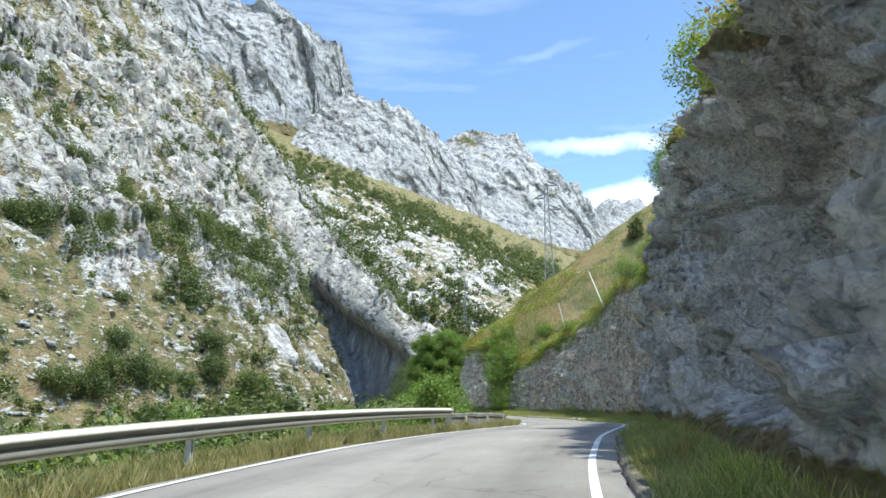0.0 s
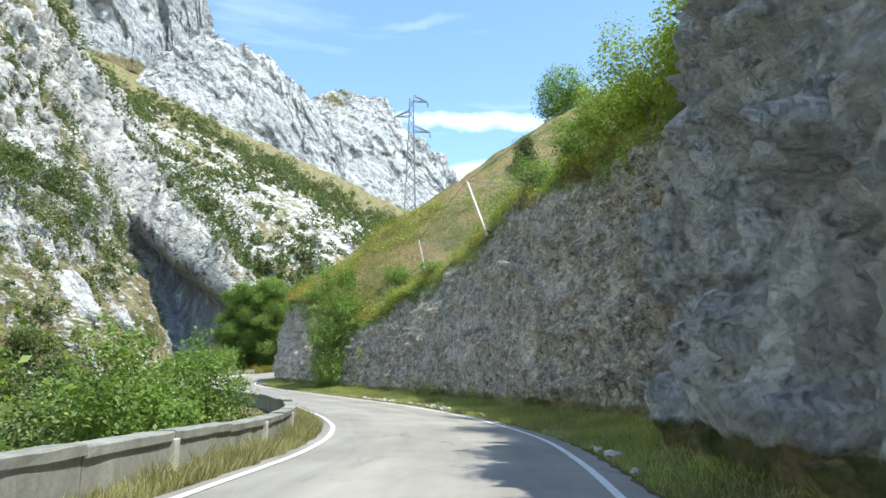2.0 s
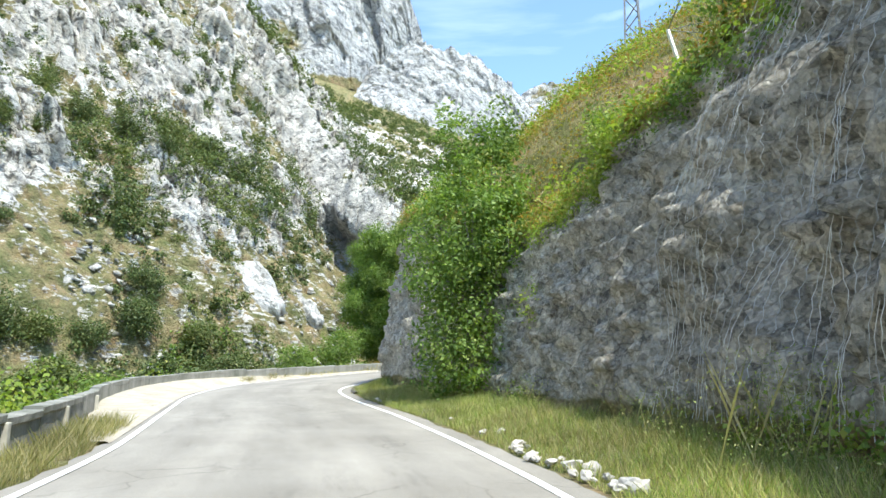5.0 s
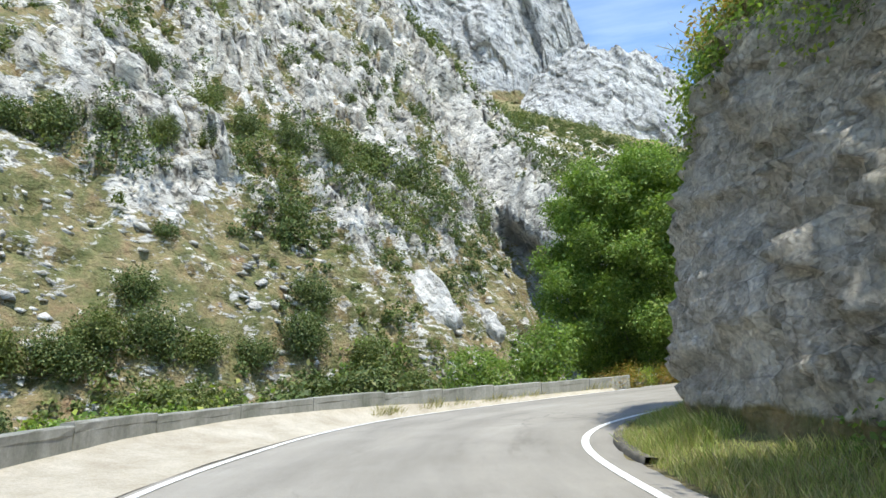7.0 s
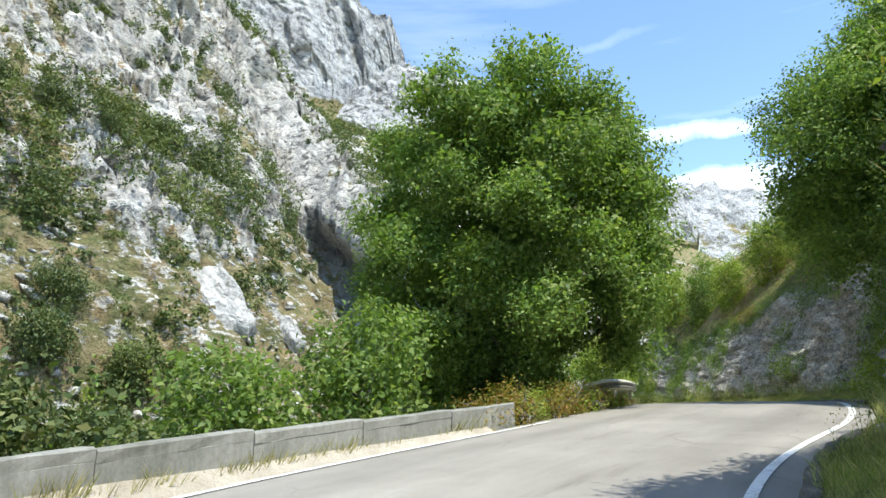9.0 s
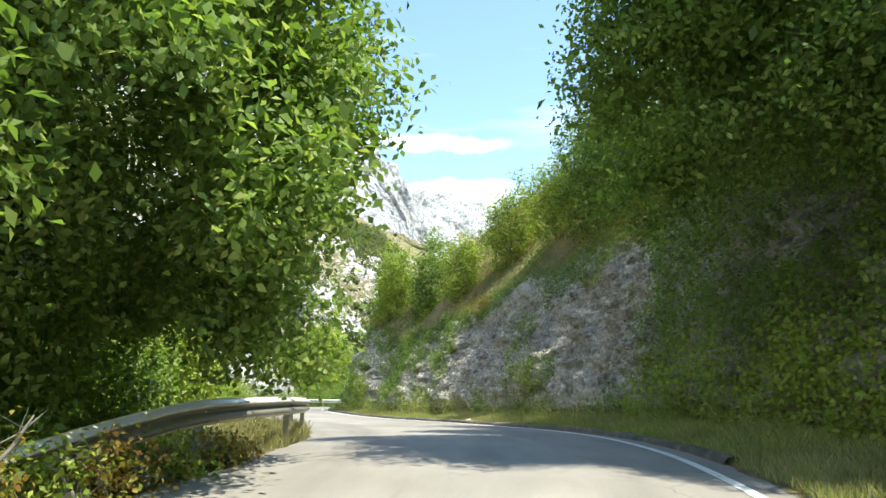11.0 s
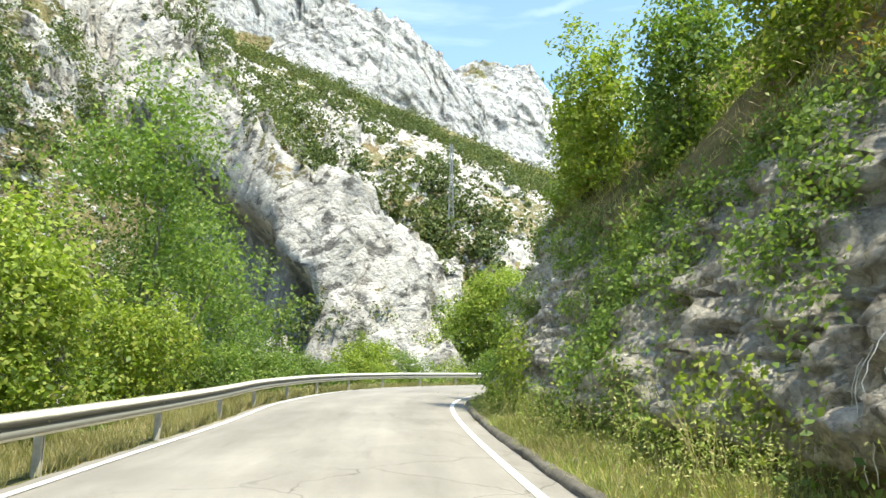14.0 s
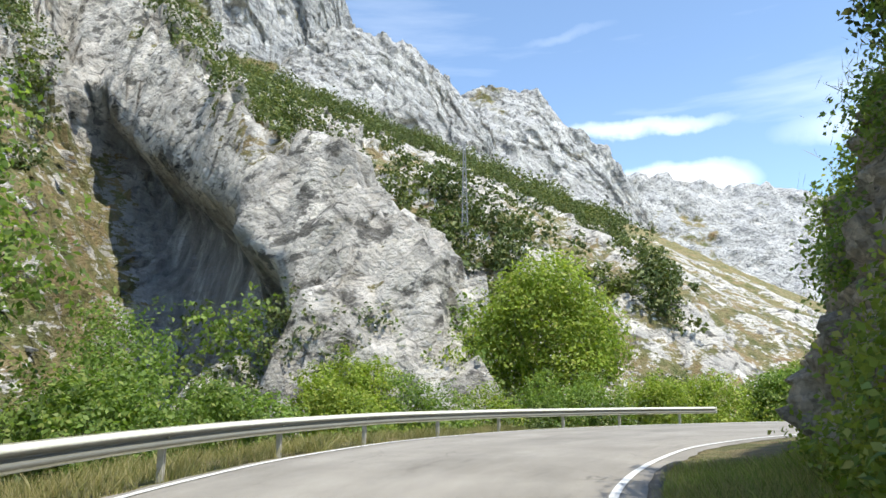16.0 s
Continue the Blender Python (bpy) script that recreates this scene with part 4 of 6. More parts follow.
# a tall shrub growing up the wall of the cutting
tree("tree", (7.9, 70.0, 1.0), "slender young tree growing against the rock cutting", [(0, 0, 2.5, 1.4, 1.6, 2.0), (-0.4, -0.3, 4.8, 1.7, 1.7, 1.9), (0.3, 0.3, 6.6, 1.3, 1.3, 1.6), (-0.7, 0.1, 8.0, 0.6, 0.6, 1.3), (0.7, 0.2, 8.2, 0.6, 0.6, 1.2), (-0.9, -0.9, 3.6, 1.0, 1.0, 1.2), (0.8, -0.8, 5.2, 1.0, 1.0, 1.2), (-0.3, -0.6, 1.4, 1.3, 1.5, 1.4), (0.4, 0.6, 3.4, 1.5, 1.5, 1.6)], 900, 30, 0.13, M["leaf"], 0.09, 5, 0.2)

# the bright tree beyond the last bend
tree("tree", (-0.8, 171, 1.8), "round bright green tree beyond the guard rail", [(0, 0, 5.5, 4.2, 4.2, 4.4), (-2.2, -1, 4.5, 2.4, 2.4, 2.6), (2.3, -1, 5, 2.4, 2.4, 2.6), (0.2, -1.5, 8, 2.4, 2.4, 2.0), (-1.4, -2.2, 6.6, 1.8, 1.8, 1.6), (1.6, -2.4, 3.2, 2.0, 2.0, 1.8)], 2300, 9, 0.26, M["leaf_light"], 0.2, 8, 0.34)

# trees along the left bank by the last straight
for i, (x, y, w, h, mat) in enumerate(((-8.8, 132, 3.3, 12, "leaf"), (-13.5, 129, 2.4, 10, "leaf_dark"), (-11.5, 139, 2.7, 11, "leaf"), (-16, 136, 2.8, 12, "leaf_dark"), (-15, 150, 2.6, 8, "leaf"), (-18, 144, 3, 12, "leaf_dark"))):
    r = np.random.default_rng(300 + i)
    bl = [(0.5 * r.normal(), 0.5 * r.normal(), h * f, w * (0.55 + 0.4 * r.random()), w * (0.55 + 0.4 * r.random()), h * 0.15) for f in (0.25, 0.4, 0.52, 0.64, 0.76, 0.88)]
    bl += [(w * 0.7 * math.cos(a), w * 0.7 * math.sin(a), h * (0.3 + 0.45 * r.random()), w * 0.5, w * 0.5, h * 0.12) for a in (0.3, 1.7, 3.0, 4.4, 5.5)]
    tree("tree", (x, y, land_z(x, y) - 0.2), "slender grey-green riverside tree with airy foliage", bl, 520, 22, 0.17, M[mat], 0.13, 310 + i, 0.3, shell=0.9)

# shrubs behind the parapet, the rails and along the river
SHRUBS = ((4.6, 30, 2.0, 2.9, "leaf", 0.12), (6.3, 36.5, 1.7, 3.5, "leaf", 0.12), (3.8, 40, 2.4, 3.7, "leaf_dark", 0.12), (5.2, 45.5, 1.9, 3.6, "leaf", 0.12), (2.0, 49.5, 2.2, 3.2, "leaf", 0.12), (-1.5, 34, 2.4, 3.0, "leaf_dark", 0.14), (-2, 44, 2.4, 3.2, "leaf", 0.14), (7.6, 27, 1.1, 2.3, "leaf", 0.11),
          (-3.5, 57, 1.8, 2.6, "leaf_dark", 0.13), (-8.5, 66, 1.8, 2.4, "leaf", 0.13), (-8.5, 55, 2.6, 3.8, "leaf", 0.14), (-3, 20, 2.2, 2.8, "leaf", 0.13), (-8, 27, 2.6, 3.4, "leaf_light", 0.15), (-10, 40, 3.0, 4.8, "leaf", 0.16), (-5.5, 12, 2.0, 3.6, "leaf", 0.12),
          (-4.4, 87.9, 1.3, 2.7, "leaf", 0.12), (-5.6, 85.2, 1.1, 2.0, "leaf", 0.11), (-8.0, 82.5, 1.3, 2.3, "leaf_dark", 0.13), (-10.5, 77, 1.5, 2.4, "leaf", 0.13), (-15, 82, 2.2, 3.6, "leaf", 0.15), (-12, 92, 2.2, 3.8, "leaf_dark", 0.15), (-2.2, 99.5, 1.3, 3.0, "leaf", 0.11), (-3.6, 102, 1.8, 4.0, "leaf_light", 0.12),
          (-3.2, 108, 1.9, 4.6, "leaf_light", 0.12), (-4.8, 113, 2.0, 5.0, "leaf_light", 0.12), (-5.2, 118.5, 2.2, 5.4, "leaf_light", 0.12), (-7.0, 123.5, 2.2, 6.0, "leaf_light", 0.13), (-9.0, 117, 2.4, 6.0, "leaf", 0.14), (-7.4, 129, 1.7, 3.6, "leaf_light", 0.12), (-8.8, 136, 1.5, 2.4, "leaf", 0.12), (-8.8, 142, 1.5, 2.4, "leaf", 0.12), (-8.8, 148, 1.6, 2.6, "leaf", 0.13), (-7.5, 153.5, 1.7, 3.2, "leaf_light", 0.13), (-5.5, 158.5, 1.9, 4.0, "leaf", 0.13), (-3.4, 161, 1.8, 4.4, "leaf_light", 0.13), (-1.0, 163.5, 1.9, 4.8, "leaf", 0.13), (1.6, 165.5, 1.9, 4.6, "leaf", 0.13), (4.5, 168, 2.0, 4.6, "leaf_light", 0.14), (8, 171, 2.4, 5.4, "leaf_light", 0.15), (13, 176, 2.8, 6.5, "leaf", 0.18), (18, 181, 3.2, 8.0, "leaf_light", 0.2), (25, 188, 3.4, 9, "leaf", 0.22), (-14, 155, 2.6, 5, "leaf", 0.16), (-10, 162, 2.6, 5, "leaf_light", 0.16), (-17, 152, 3, 5, "leaf_dark", 0.17))
for i, (x, y, w, h, mat, sz) in enumerate(SHRUBS):
    kind = {"leaf": "leafy green bush on the river bank below the road", "leaf_light": "bright green leafy bush beside the road", "leaf_dark": "dark green bush on the river bank"}[mat]
    bush((x, y, land_z(x, y) - 0.1), w, h, M[mat], kind, 400 + i, sz, 0.85)


for i, (y, off, w, h, mat) in enumerate(((88.9, 0.75, 0.45, 0.75, "fern"), (89.8, 0.6, 0.5, 0.85, "fern"), (90.6, 0.75, 0.45, 0.7, "leaf_light"), (91.3, 0.55, 0.5, 0.8, "fern"), (92.1, 0.65, 0.5, 0.75, "fern"), (92.9, 0.55, 0.4, 0.6, "leaf_light"), (93.7, 0.5, 0.4, 0.6, "fern"), (94.8, 0.5, 0.35, 0.5, "leaf_light"), (96.0, 0.48, 0.35, 0.45, "fern"))):
    bush((float(x_left(y)) - off, y, float(road_z(y)) - 0.12), w, h, M[mat], "rusty orange ferns at the end of the parapet" if mat == "fern" else "green ferns beside the guard rail", 560 + i, 0.06, 2.2, "fern")
# larger bushes across the river
for i, (x, y, w, h, mat) in enumerate(((-25, 88, 3.0, 5.0, "leaf"), (-27, 101, 2.5, 5.2, "leaf_dark"), (-34, 97, 2.8, 4.6, "leaf"), (-21, 74, 2.6, 4.0, "leaf"), (-31, 112, 2.6, 4.6, "leaf_dark"), (-27, 122, 2.4, 4.4, "leaf"), (-38, 84, 3.0, 5.0, "leaf_dark"), (-22, 110, 2.0, 3.6, "leaf_light"), (-16, 98, 2.0, 3.6, "leaf"), (-41, 106, 2.6, 4.4, "leaf"))):
    bush((x, y, land_z(x, y) - 0.2), w, h, M[{"leaf": "leaf_olive"}.get(mat, mat)], "large leafy bush on the far river bank", 580 + i, 0.22, 0.5)


# big olive bushes on the mountain's lower slope and in a row under its cliffs
_r = np.random.default_rng(77)
SPOTS = ((-63.2, 108.6, 3.6, 6), (-60.8, 113.8, 4.2, 7), (-65.8, 114.8, 3.4, 5.5), (-58.6, 119.2, 3.2, 4.5), (-55.3, 132.6, 4.0, 7), (-58.4, 137.9, 3.6, 6.5), (-51.6, 141.6, 3.0, 4.5), (-62.9, 105.3, 3.8, 5), (-57.9, 126.8, 3.2, 4.5), (-66, 100, 3.6, 5.5), (-83.8, 113.6, 4.2, 7), (-81.2, 118.8, 3.4, 6), (-79.4, 126.9, 3.0, 5), (-79.9, 144.2, 3.2, 6), (-76.8, 151.8, 3.6, 6.5), (-75.9, 163, 3.0, 5.5), (-86.1, 142, 2.6, 5), (-90.3, 131.6, 2.8, 5), (-82, 137, 2.8, 4.6), (-78.5, 135, 2.2, 4), (-73, 158, 2.6, 4.6), (-72, 170, 2.6, 5), (-66, 172, 2.2, 4), (-85, 108, 3.0, 5), (-48, 147, 2.4, 3.6), (-70, 122, 2.0, 2.6), (-66, 140, 1.8, 2.4), (-62, 150, 2.0, 2.8))
for i, (x, y, w, h) in enumerate(SPOTS):
    tree("bush", (x, y, land_z(x, y) - 0.3), "large olive green bush rooted among pale rocks", bush_blobs(w * 0.85, h, _r, 10), int(52 * w * w), 8, 0.3, M["leaf_dark" if i % 3 else "leaf_olive"], 0.09, 700 + i, 0.5, "bush", 0.9)


# ---------- vegetation on the right hill ----------
def hill_at(y, dx):
    i = int(np.clip(np.searchsorted(RIM_Y, y), 0, len(RIM_Y) - 1))
    return float(RIM[i, 0] + dx), float(y), float(RIM[i, 2] + hill_z(np.array(dx), y))


HILL = ((47, 5.5, 0.9, 1.1, "leaf", 0.1), (51, 6.0, 1.0, 1.2, "leaf_light", 0.1), (55, 4.2, 0.9, 1.1, "leaf_light", 0.1), (58, 6.5, 1.0, 1.2, "leaf", 0.1), (62, 7.0, 1.1, 1.3, "leaf", 0.1), (57, 2.2, 0.8, 0.9, "leaf_light", 0.1), (64, 3.0, 0.8, 0.9, "leaf_light", 0.1), (50, 3.0, 0.9, 1.0, "leaf", 0.1), (68, 5.0, 0.9, 1.0, "leaf_light", 0.1), (35, 0.8, 1.8, 4.4, "leaf_light", 0.11), (38.5, 0.6, 1.7, 3.6, "leaf_light", 0.11), (41.5, 0.5, 1.8, 3.7, "leaf_light", 0.1), (45, 0.6, 1.7, 3.1, "leaf_light", 0.1), (48, 0.6, 1.4, 2.3, "leaf", 0.1), (52, 0.8, 1.1, 1.6, "leaf", 0.1), (36.5, 2.8, 1.5, 3.0, "leaf", 0.11), (20, 1.2, 1.6, 3.6, "leaf_light", 0.11), (25, 2.6, 1.8, 3.8, "leaf_light", 0.12), (29, 1.4, 1.0, 1.8, "leaf", 0.1), (14, 1.5, 1.3, 3.0, "leaf", 0.11), (9, 1.0, 1.1, 2.4, "leaf_dark", 0.1), (37, 0.9, 1.1, 2.0, "leaf_light", 0.1), (40, 1.8, 1.5, 2.6, "leaf_light", 0.11), (43, 1.2, 1.3, 2.2, "leaf_light", 0.1), (46, 2.8, 0.9, 1.0, "leaf", 0.1), (33, 2.2, 1.4, 2.4, "leaf_light", 0.11), (50, 1.5, 0.7, 0.7, "leaf_light", 0.1), (56, 0.7, 0.9, 0.9, "leaf_light", 0.09), (59, 0.4, 0.9, 1.0, "leaf_light", 0.09), (63, 0.6, 1.0, 1.3, "leaf", 0.1), (66, 0.4, 1.0, 1.2, "leaf_light", 0.1), (53, 3.2, 0.7, 0.6, "leaf", 0.1), (61, 3.0, 1.1, 1.1, "leaf", 0.1), (73.5, 0.4, 1.0, 1.5, "leaf", 0.1), (71, 4.0, 1.2, 1.4, "leaf", 0.1), (76, 19, 1.0, 2.6, "leaf_dark", 0.14),
        (86.5, 0.6, 0.8, 1.2, "leaf_light", 0.1), (88.5, 3.6, 1.5, 3.4, "leaf", 0.12), (92, 1.6, 2.0, 6.4, "leaf", 0.12), (95, 0.0, 2.2, 8.6, "leaf", 0.13), (98.5, -0.2, 2.4, 9.6, "leaf", 0.13), (102, 0.6, 2.4, 8.6, "leaf", 0.13), (106, 1.0, 1.9, 5.0, "leaf", 0.12), (110.5, 0.6, 2.0, 6.4, "leaf", 0.12), (113.5, 1.0, 1.9, 7.0, "leaf", 0.12), (117, 1.8, 1.5, 4.4, "leaf_light", 0.11), (121, 2.4, 1.5, 4.6, "leaf_light", 0.12), (124, 1.0, 1.2, 4.4, "leaf_light", 0.12), (127.5, 0.8, 1.3, 6.0, "leaf", 0.13), (130.5, 0.6, 1.3, 4.8, "leaf_light", 0.13), (133.5, 0.7, 1.3, 4.0, "leaf_light", 0.13), (136.5, 0.3, 1.3, 3.4, "leaf", 0.12), (139, 0.6, 1.2, 3.0, "leaf_dark", 0.12), (104, 5, 2.4, 5, "leaf_dark", 0.16), (96, 5, 2.6, 6, "leaf", 0.16), (112, 5, 2.0, 4, "leaf", 0.15))
for i, (y, dx, w, h, mat, sz) in enumerate(HILL):
    x, y, z = hill_at(y, dx)
    kind = {"leaf": "leafy green shrub on the slope above the cutting", "leaf_light": "bright green shrub on the rim of the cutting", "leaf_dark": "dark shaded shrub on the slope above the cutting"}[mat]
    bush((x, y, z - 0.15), w, h, M[mat], kind, 600 + i, sz, 0.8)


# the lone round tree on the skyline of the hill
_i = int(np.searchsorted(RIM_Y, 95))
_z = float(RIM[_i, 2] + hill_z(np.array(31.4 - RIM[_i, 0]), 95.0))
_h = 38.5 - _z
tree("tree", (31.4, 95, _z - 0.2), "round-topped solitary tree on the skyline of the hill", [(0, 0, _h - 2.6, 2.9, 2.9, 2.4), (-1.2, 0, _h - 4.4, 2.4, 2.4, 2.1), (1.3, 0, _h - 4.7, 2.2, 2.2, 2.0), (-0.3, 0, _h - 6.6, 2.1, 2.1, 1.9), (-1.0, 0, _h - 8.6, 1.4, 1.4, 1.3), (0.8, 0, _h - 9.2, 1.5, 1.5, 1.4)], 1300, 9, 0.26, M["leaf"], 0.2, 71, 0.4)


# ---------- shrubs of the mountainside ----------
def mountain_shrubs():
    r = np.random.default_rng(31)
    n, far_n = 15000, 4200
    x, y = r.uniform(-140, 20, n), r.uniform(60, 260, n)
    x, y = np.r_[x, r.uniform(-240, 80, far_n)], np.r_[y, r.uniform(235, 640, far_n)]
    z, rock = terrain(x, y)
    dens = np.where(y < 240, 0.75, 1.3) * fbm(x / 22, y / 22, 0, 3, 0.6, 91) + 0.4 * fbm(x / 6, y / 6, 0, 2, 0.6, 95) + 0.08
    dens = dens + 0.32 * smooth(20, 28, z) * smooth(62, 44, z) * (y < 240) + 0.35 * smooth(10, 2, z) - 0.35 * smooth(85, 105, z)
    dens = np.where(y > 240, 0.5 * dens - 0.12 + (1.15 * np.exp(-(((y - 470) / 75) ** 2)) + 0.55 * np.exp(-(((y - 310) / 55) ** 2))) * smooth(-0.30, 0.25, fbm(x / 38, y / 45, 0, 3, 0.6, 103)), dens)
    yc, zc = np.interp(x, CREST[:, 0], CREST[:, 1]), np.interp(x, CREST[:, 0], CREST[:, 2])
    hollow = (x > -84) & (x < -14) & (y > yc - 15) & (y < yc + 3) & (z < zc - 3)
    keep = ~hollow & (z > road_z(y) - 3.2) & (r.random(len(x)) < np.clip(0.22 + dens, 0.0, 1) * np.where(y < 240, 0.55, 0.85)) & (x_left(y) - x > 12) & ~((x > -26) & (y > 160) & (y < 235) & (r.random(len(x)) < 0.85))
    x, y, z = x[keep], y[keep], z[keep]
    V, N, S = [], [], []
    band = smooth(22, 30, z) * smooth(60, 44, z) * (y < 215)
    size = np.where(r.random(len(x)) < 0.25 + 0.3 * band, r.uniform(1.6, 3.2, len(x)) * (1 + 0.4 * band), r.uniform(0.5, 1.5, len(x))) * np.where(y > 240, 2.2, 1.0)
    for a, b, c, w in zip(x, y, z, size):
        k = int(8 + 16 * w)
        p, nr, s = foliage([(a, b, c + 0.55 * w, 0.85 * w, 0.85 * w, 0.8 * w), (a + 0.5 * w * r.normal(), b - 0.3 * w, c + 1.0 * w, 0.55 * w, 0.55 * w, 0.5 * w), (a + 0.6 * w * r.normal(), b - 0.4 * w, c + 0.3 * w, 0.5 * w, 0.5 * w, 0.4 * w)], k, 5, 0.45 if b < 240 else 0.7, r, 0.26, 0.5)
        V.append(p), N.append(nr), S.append(s)
    P, N, S = np.concatenate(V), np.concatenate(N), np.concatenate(S)
    green = fbm(P[:, 0] / 9, P[:, 1] / 9, 0, 2, 0.5, 93) > 0.12
    for m, mat, lab in ((~green, "leaf_dark", "scattered dark green shrubs on the rocky mountainside"), (green, "leaf_olive", "olive green shrubs scattered among pale rocks")):
        p, f = leaf_quads(P[m], N[m], S[m], r, 0.7)
        tagged(mesh_np("mountain_shrubs", p, f, M[mat]), lab, "shrubs", kind="stuff")


mountain_shrubs()


def outcrops():
    """Pale boulders and broken ledges lying on the mountainside."""
    r = np.random.default_rng(37)
    forms = []
    for k in range(14):
        bm = bmesh.new()
        for _ in range(10):
            v = Vector(r.uniform(-0.8, 0.8, 3))
            bm.verts.new(v if v.length > 0.7 else v.normalized() * 0.75)
        bmesh.ops.convex_hull(bm, input=bm.verts[:])
        bm.verts.index_update()
        forms.append((np.array([v.co[:] for v in bm.verts]), np.array([[v.index for v in f.verts] for f in bm.faces])))
        bm.free()
    n = 16000
    x, y = r.uniform(-125, -2, n), r.uniform(75, 235, n)
    x, y = np.r_[x, r.uniform(-110, 60, 900)], np.r_[y, r.uniform(235, 420, 900)]
    z, rock = terrain(x, y)
    yc, zc = np.interp(x, CREST[:, 0], CREST[:, 1]), np.interp(x, CREST[:, 0], CREST[:, 2])
    hollow = (x > -90) & (x < 8) & (y > yc - 18) & (y < yc + 6)
    ok = (z > road_z(y) - 1.5) & (x_left(y) - x > 16) & ~hollow & (rock < 0.75) & (r.random(len(x)) < 0.4 + 1.1 * fbm(x / 7, y / 7, 0, 3, 0.6, 161))
    x, y, z = x[ok], y[ok], z[ok]
    V, F, count = [], [], 0
    for i, (a, b, c) in enumerate(zip(x, y, z)):
        s = 0.22 + 0.95 * r.random() ** 3 + (0.5 if b > 235 else 0)
        base, tri = forms[int(r.integers(0, 14))]
        d = base * np.array([1.8, 1.2, 0.75]) * s
        an = 0.5 + 0.7 * r.normal()
        ca, sa = math.cos(an), math.sin(an)
        d = np.c_[d[:, 0] * ca - d[:, 1] * sa, d[:, 0] * sa + d[:, 1] * ca, d[:, 2] - 0.35 * d[:, 0]]
        F.append(tri + count)
        count += len(base)
        V.append(d + [a, b, c - 0.15 * s])
    V = np.concatenate(V)
    tagged(mesh_np("boulders", V, np.concatenate(F), M["boulder"]), "pale limestone boulders and ledges strewn over the slope", "boulders", kind="stuff")


outcrops()


def rock_slab(at, size, tilt, seed, label):
    """A bare slab lying on the slope: a broken plate with stepped, chipped edges."""
    bm = bmesh.new()
    nu, nv = 26, 14
    top = []
    for i in range(nu):
        row = []
        for j in range(nv):
            u, v = i / (nu - 1) * 2 - 1, j / (nv - 1) * 2 - 1
            edge = 0.86 + 0.22 * noise.noise(Vector((u * 2.1, v * 2.1, seed)))
            x, y = u * edge * size[0], v * (edge - 0.25 * u * u) * size[1]
            rim = max(abs(u), abs(v)) ** 6
            z = size[2] * (1 - rim) + 0.5 * noise.noise(Vector((x * 0.3, y * 0.7, seed + 3))) + 0.28 * round(2 * noise.noise(Vector((x * 0.22, y * 0.9, seed + 9)))) - 1.2 * rim
            row.append(bm.verts.new((x, y, z)))
        top.append(row)
    for i in range(nu - 1):
        for j in range(nv - 1):
            bm.faces.new((top[i][j], top[i + 1][j], top[i + 1][j + 1], top[i][j + 1]))
    me = bpy.data.meshes.new("rock_slab")
    bm.normal_update()
    bm.to_mesh(me)
    bm.free()
    me.materials.append(M["boulder"])
    ob = new("rock_slab", me)
    ob.matrix_basis = pose(*at, *tilt)
    return tagged(ob, label, "rock")


for _x, _y, _size, _tilt, _seed in ((-53.0, 160.5, (8.0, 4.4, 1.4), (28, 50, -10), 2.0), (-47.0, 171.0, (4.0, 1.8, 0.8), (15, 52, -12), 13.0)):
    rock_slab((_x, _y, land_z(_x, _y) + 0.4), _size, _tilt, _seed, "bare pale limestone slab lying on the grassy slope")


def river_scrub():
    """Low tangled growth covering the river bank between the road and the mountain."""
    r = np.random.default_rng(33)
    n = 3900
    y = r.uniform(-5, 190, n)
    d = 3.6 + 45 * r.random(n) ** 1.6
    x = x_left(y) - d
    z, rock = terrain(x, y)
    ok = (z < road_z(y) + 6) & (fbm(x / 7, y / 7, 0, 3, 0.6, 97) > -0.32)
    x, y, z, d = x[ok], y[ok], z[ok], d[ok]
    V, N, S = [], [], []
    for a, b, c, q in zip(x, y, z, d):
        w = 0.5 + 0.9 * r.random() + 0.02 * q
        h = (0.5 + 0.8 * r.random()) * w
        p, nr, s = foliage([(a, b, c + 0.4 * h, w, w, h)], int(10 + 10 * w), 6, 0.14 + 0.007 * q, r, 0.22, 0.6)
        V.append(p), N.append(nr), S.append(s)
    P, N, S = np.concatenate(V), np.concatenate(N), np.concatenate(S)
    pick = fbm(P[:, 0] / 5, P[:, 1] / 5, 0, 2, 0.5, 99)
    for name, mat, m, lab in (("river_scrub", "leaf_dark", pick <= -0.08, "olive scrub on the river bank"), ("river_scrub", "leaf", (pick > -0.08) & (pick <= 0.36), "tangled green scrub on the river bank"), ("river_scrub", "leaf_light", pick > 0.36, "bright green brambles on the river bank")):
        p, f = leaf_quads(P[m], N[m], S[m], r, 0.6)
        tagged(mesh_np(name, p, f, M[mat]), lab, "scrub", kind="stuff")


river_scrub()


# ---------- grass ----------
def blades(pos, h, lean, rng, width=0.016):
    n = len(pos)
    a = rng.uniform(0, 6.283, n)
    side = np.stack([np.cos(a), np.sin(a), np.zeros(n)], 1)
    w = width * (0.6 + 0.8 * rng.random(n))[:, None]
    h = np.asarray(h)[:, None]
    bend = np.stack([rng.normal(size=n), rng.normal(size=n), np.zeros(n)], 1) * lean * h
    up = np.array([0, 0, 1.0])
    V = np.stack([pos - side * w, pos + side * w, pos + side * w * 0.7 + up * h * 0.6 + bend * 0.54, pos + up * h + bend], 1)
    return V.reshape(-1, 3), np.arange(4 * n).reshape(-1, 4)


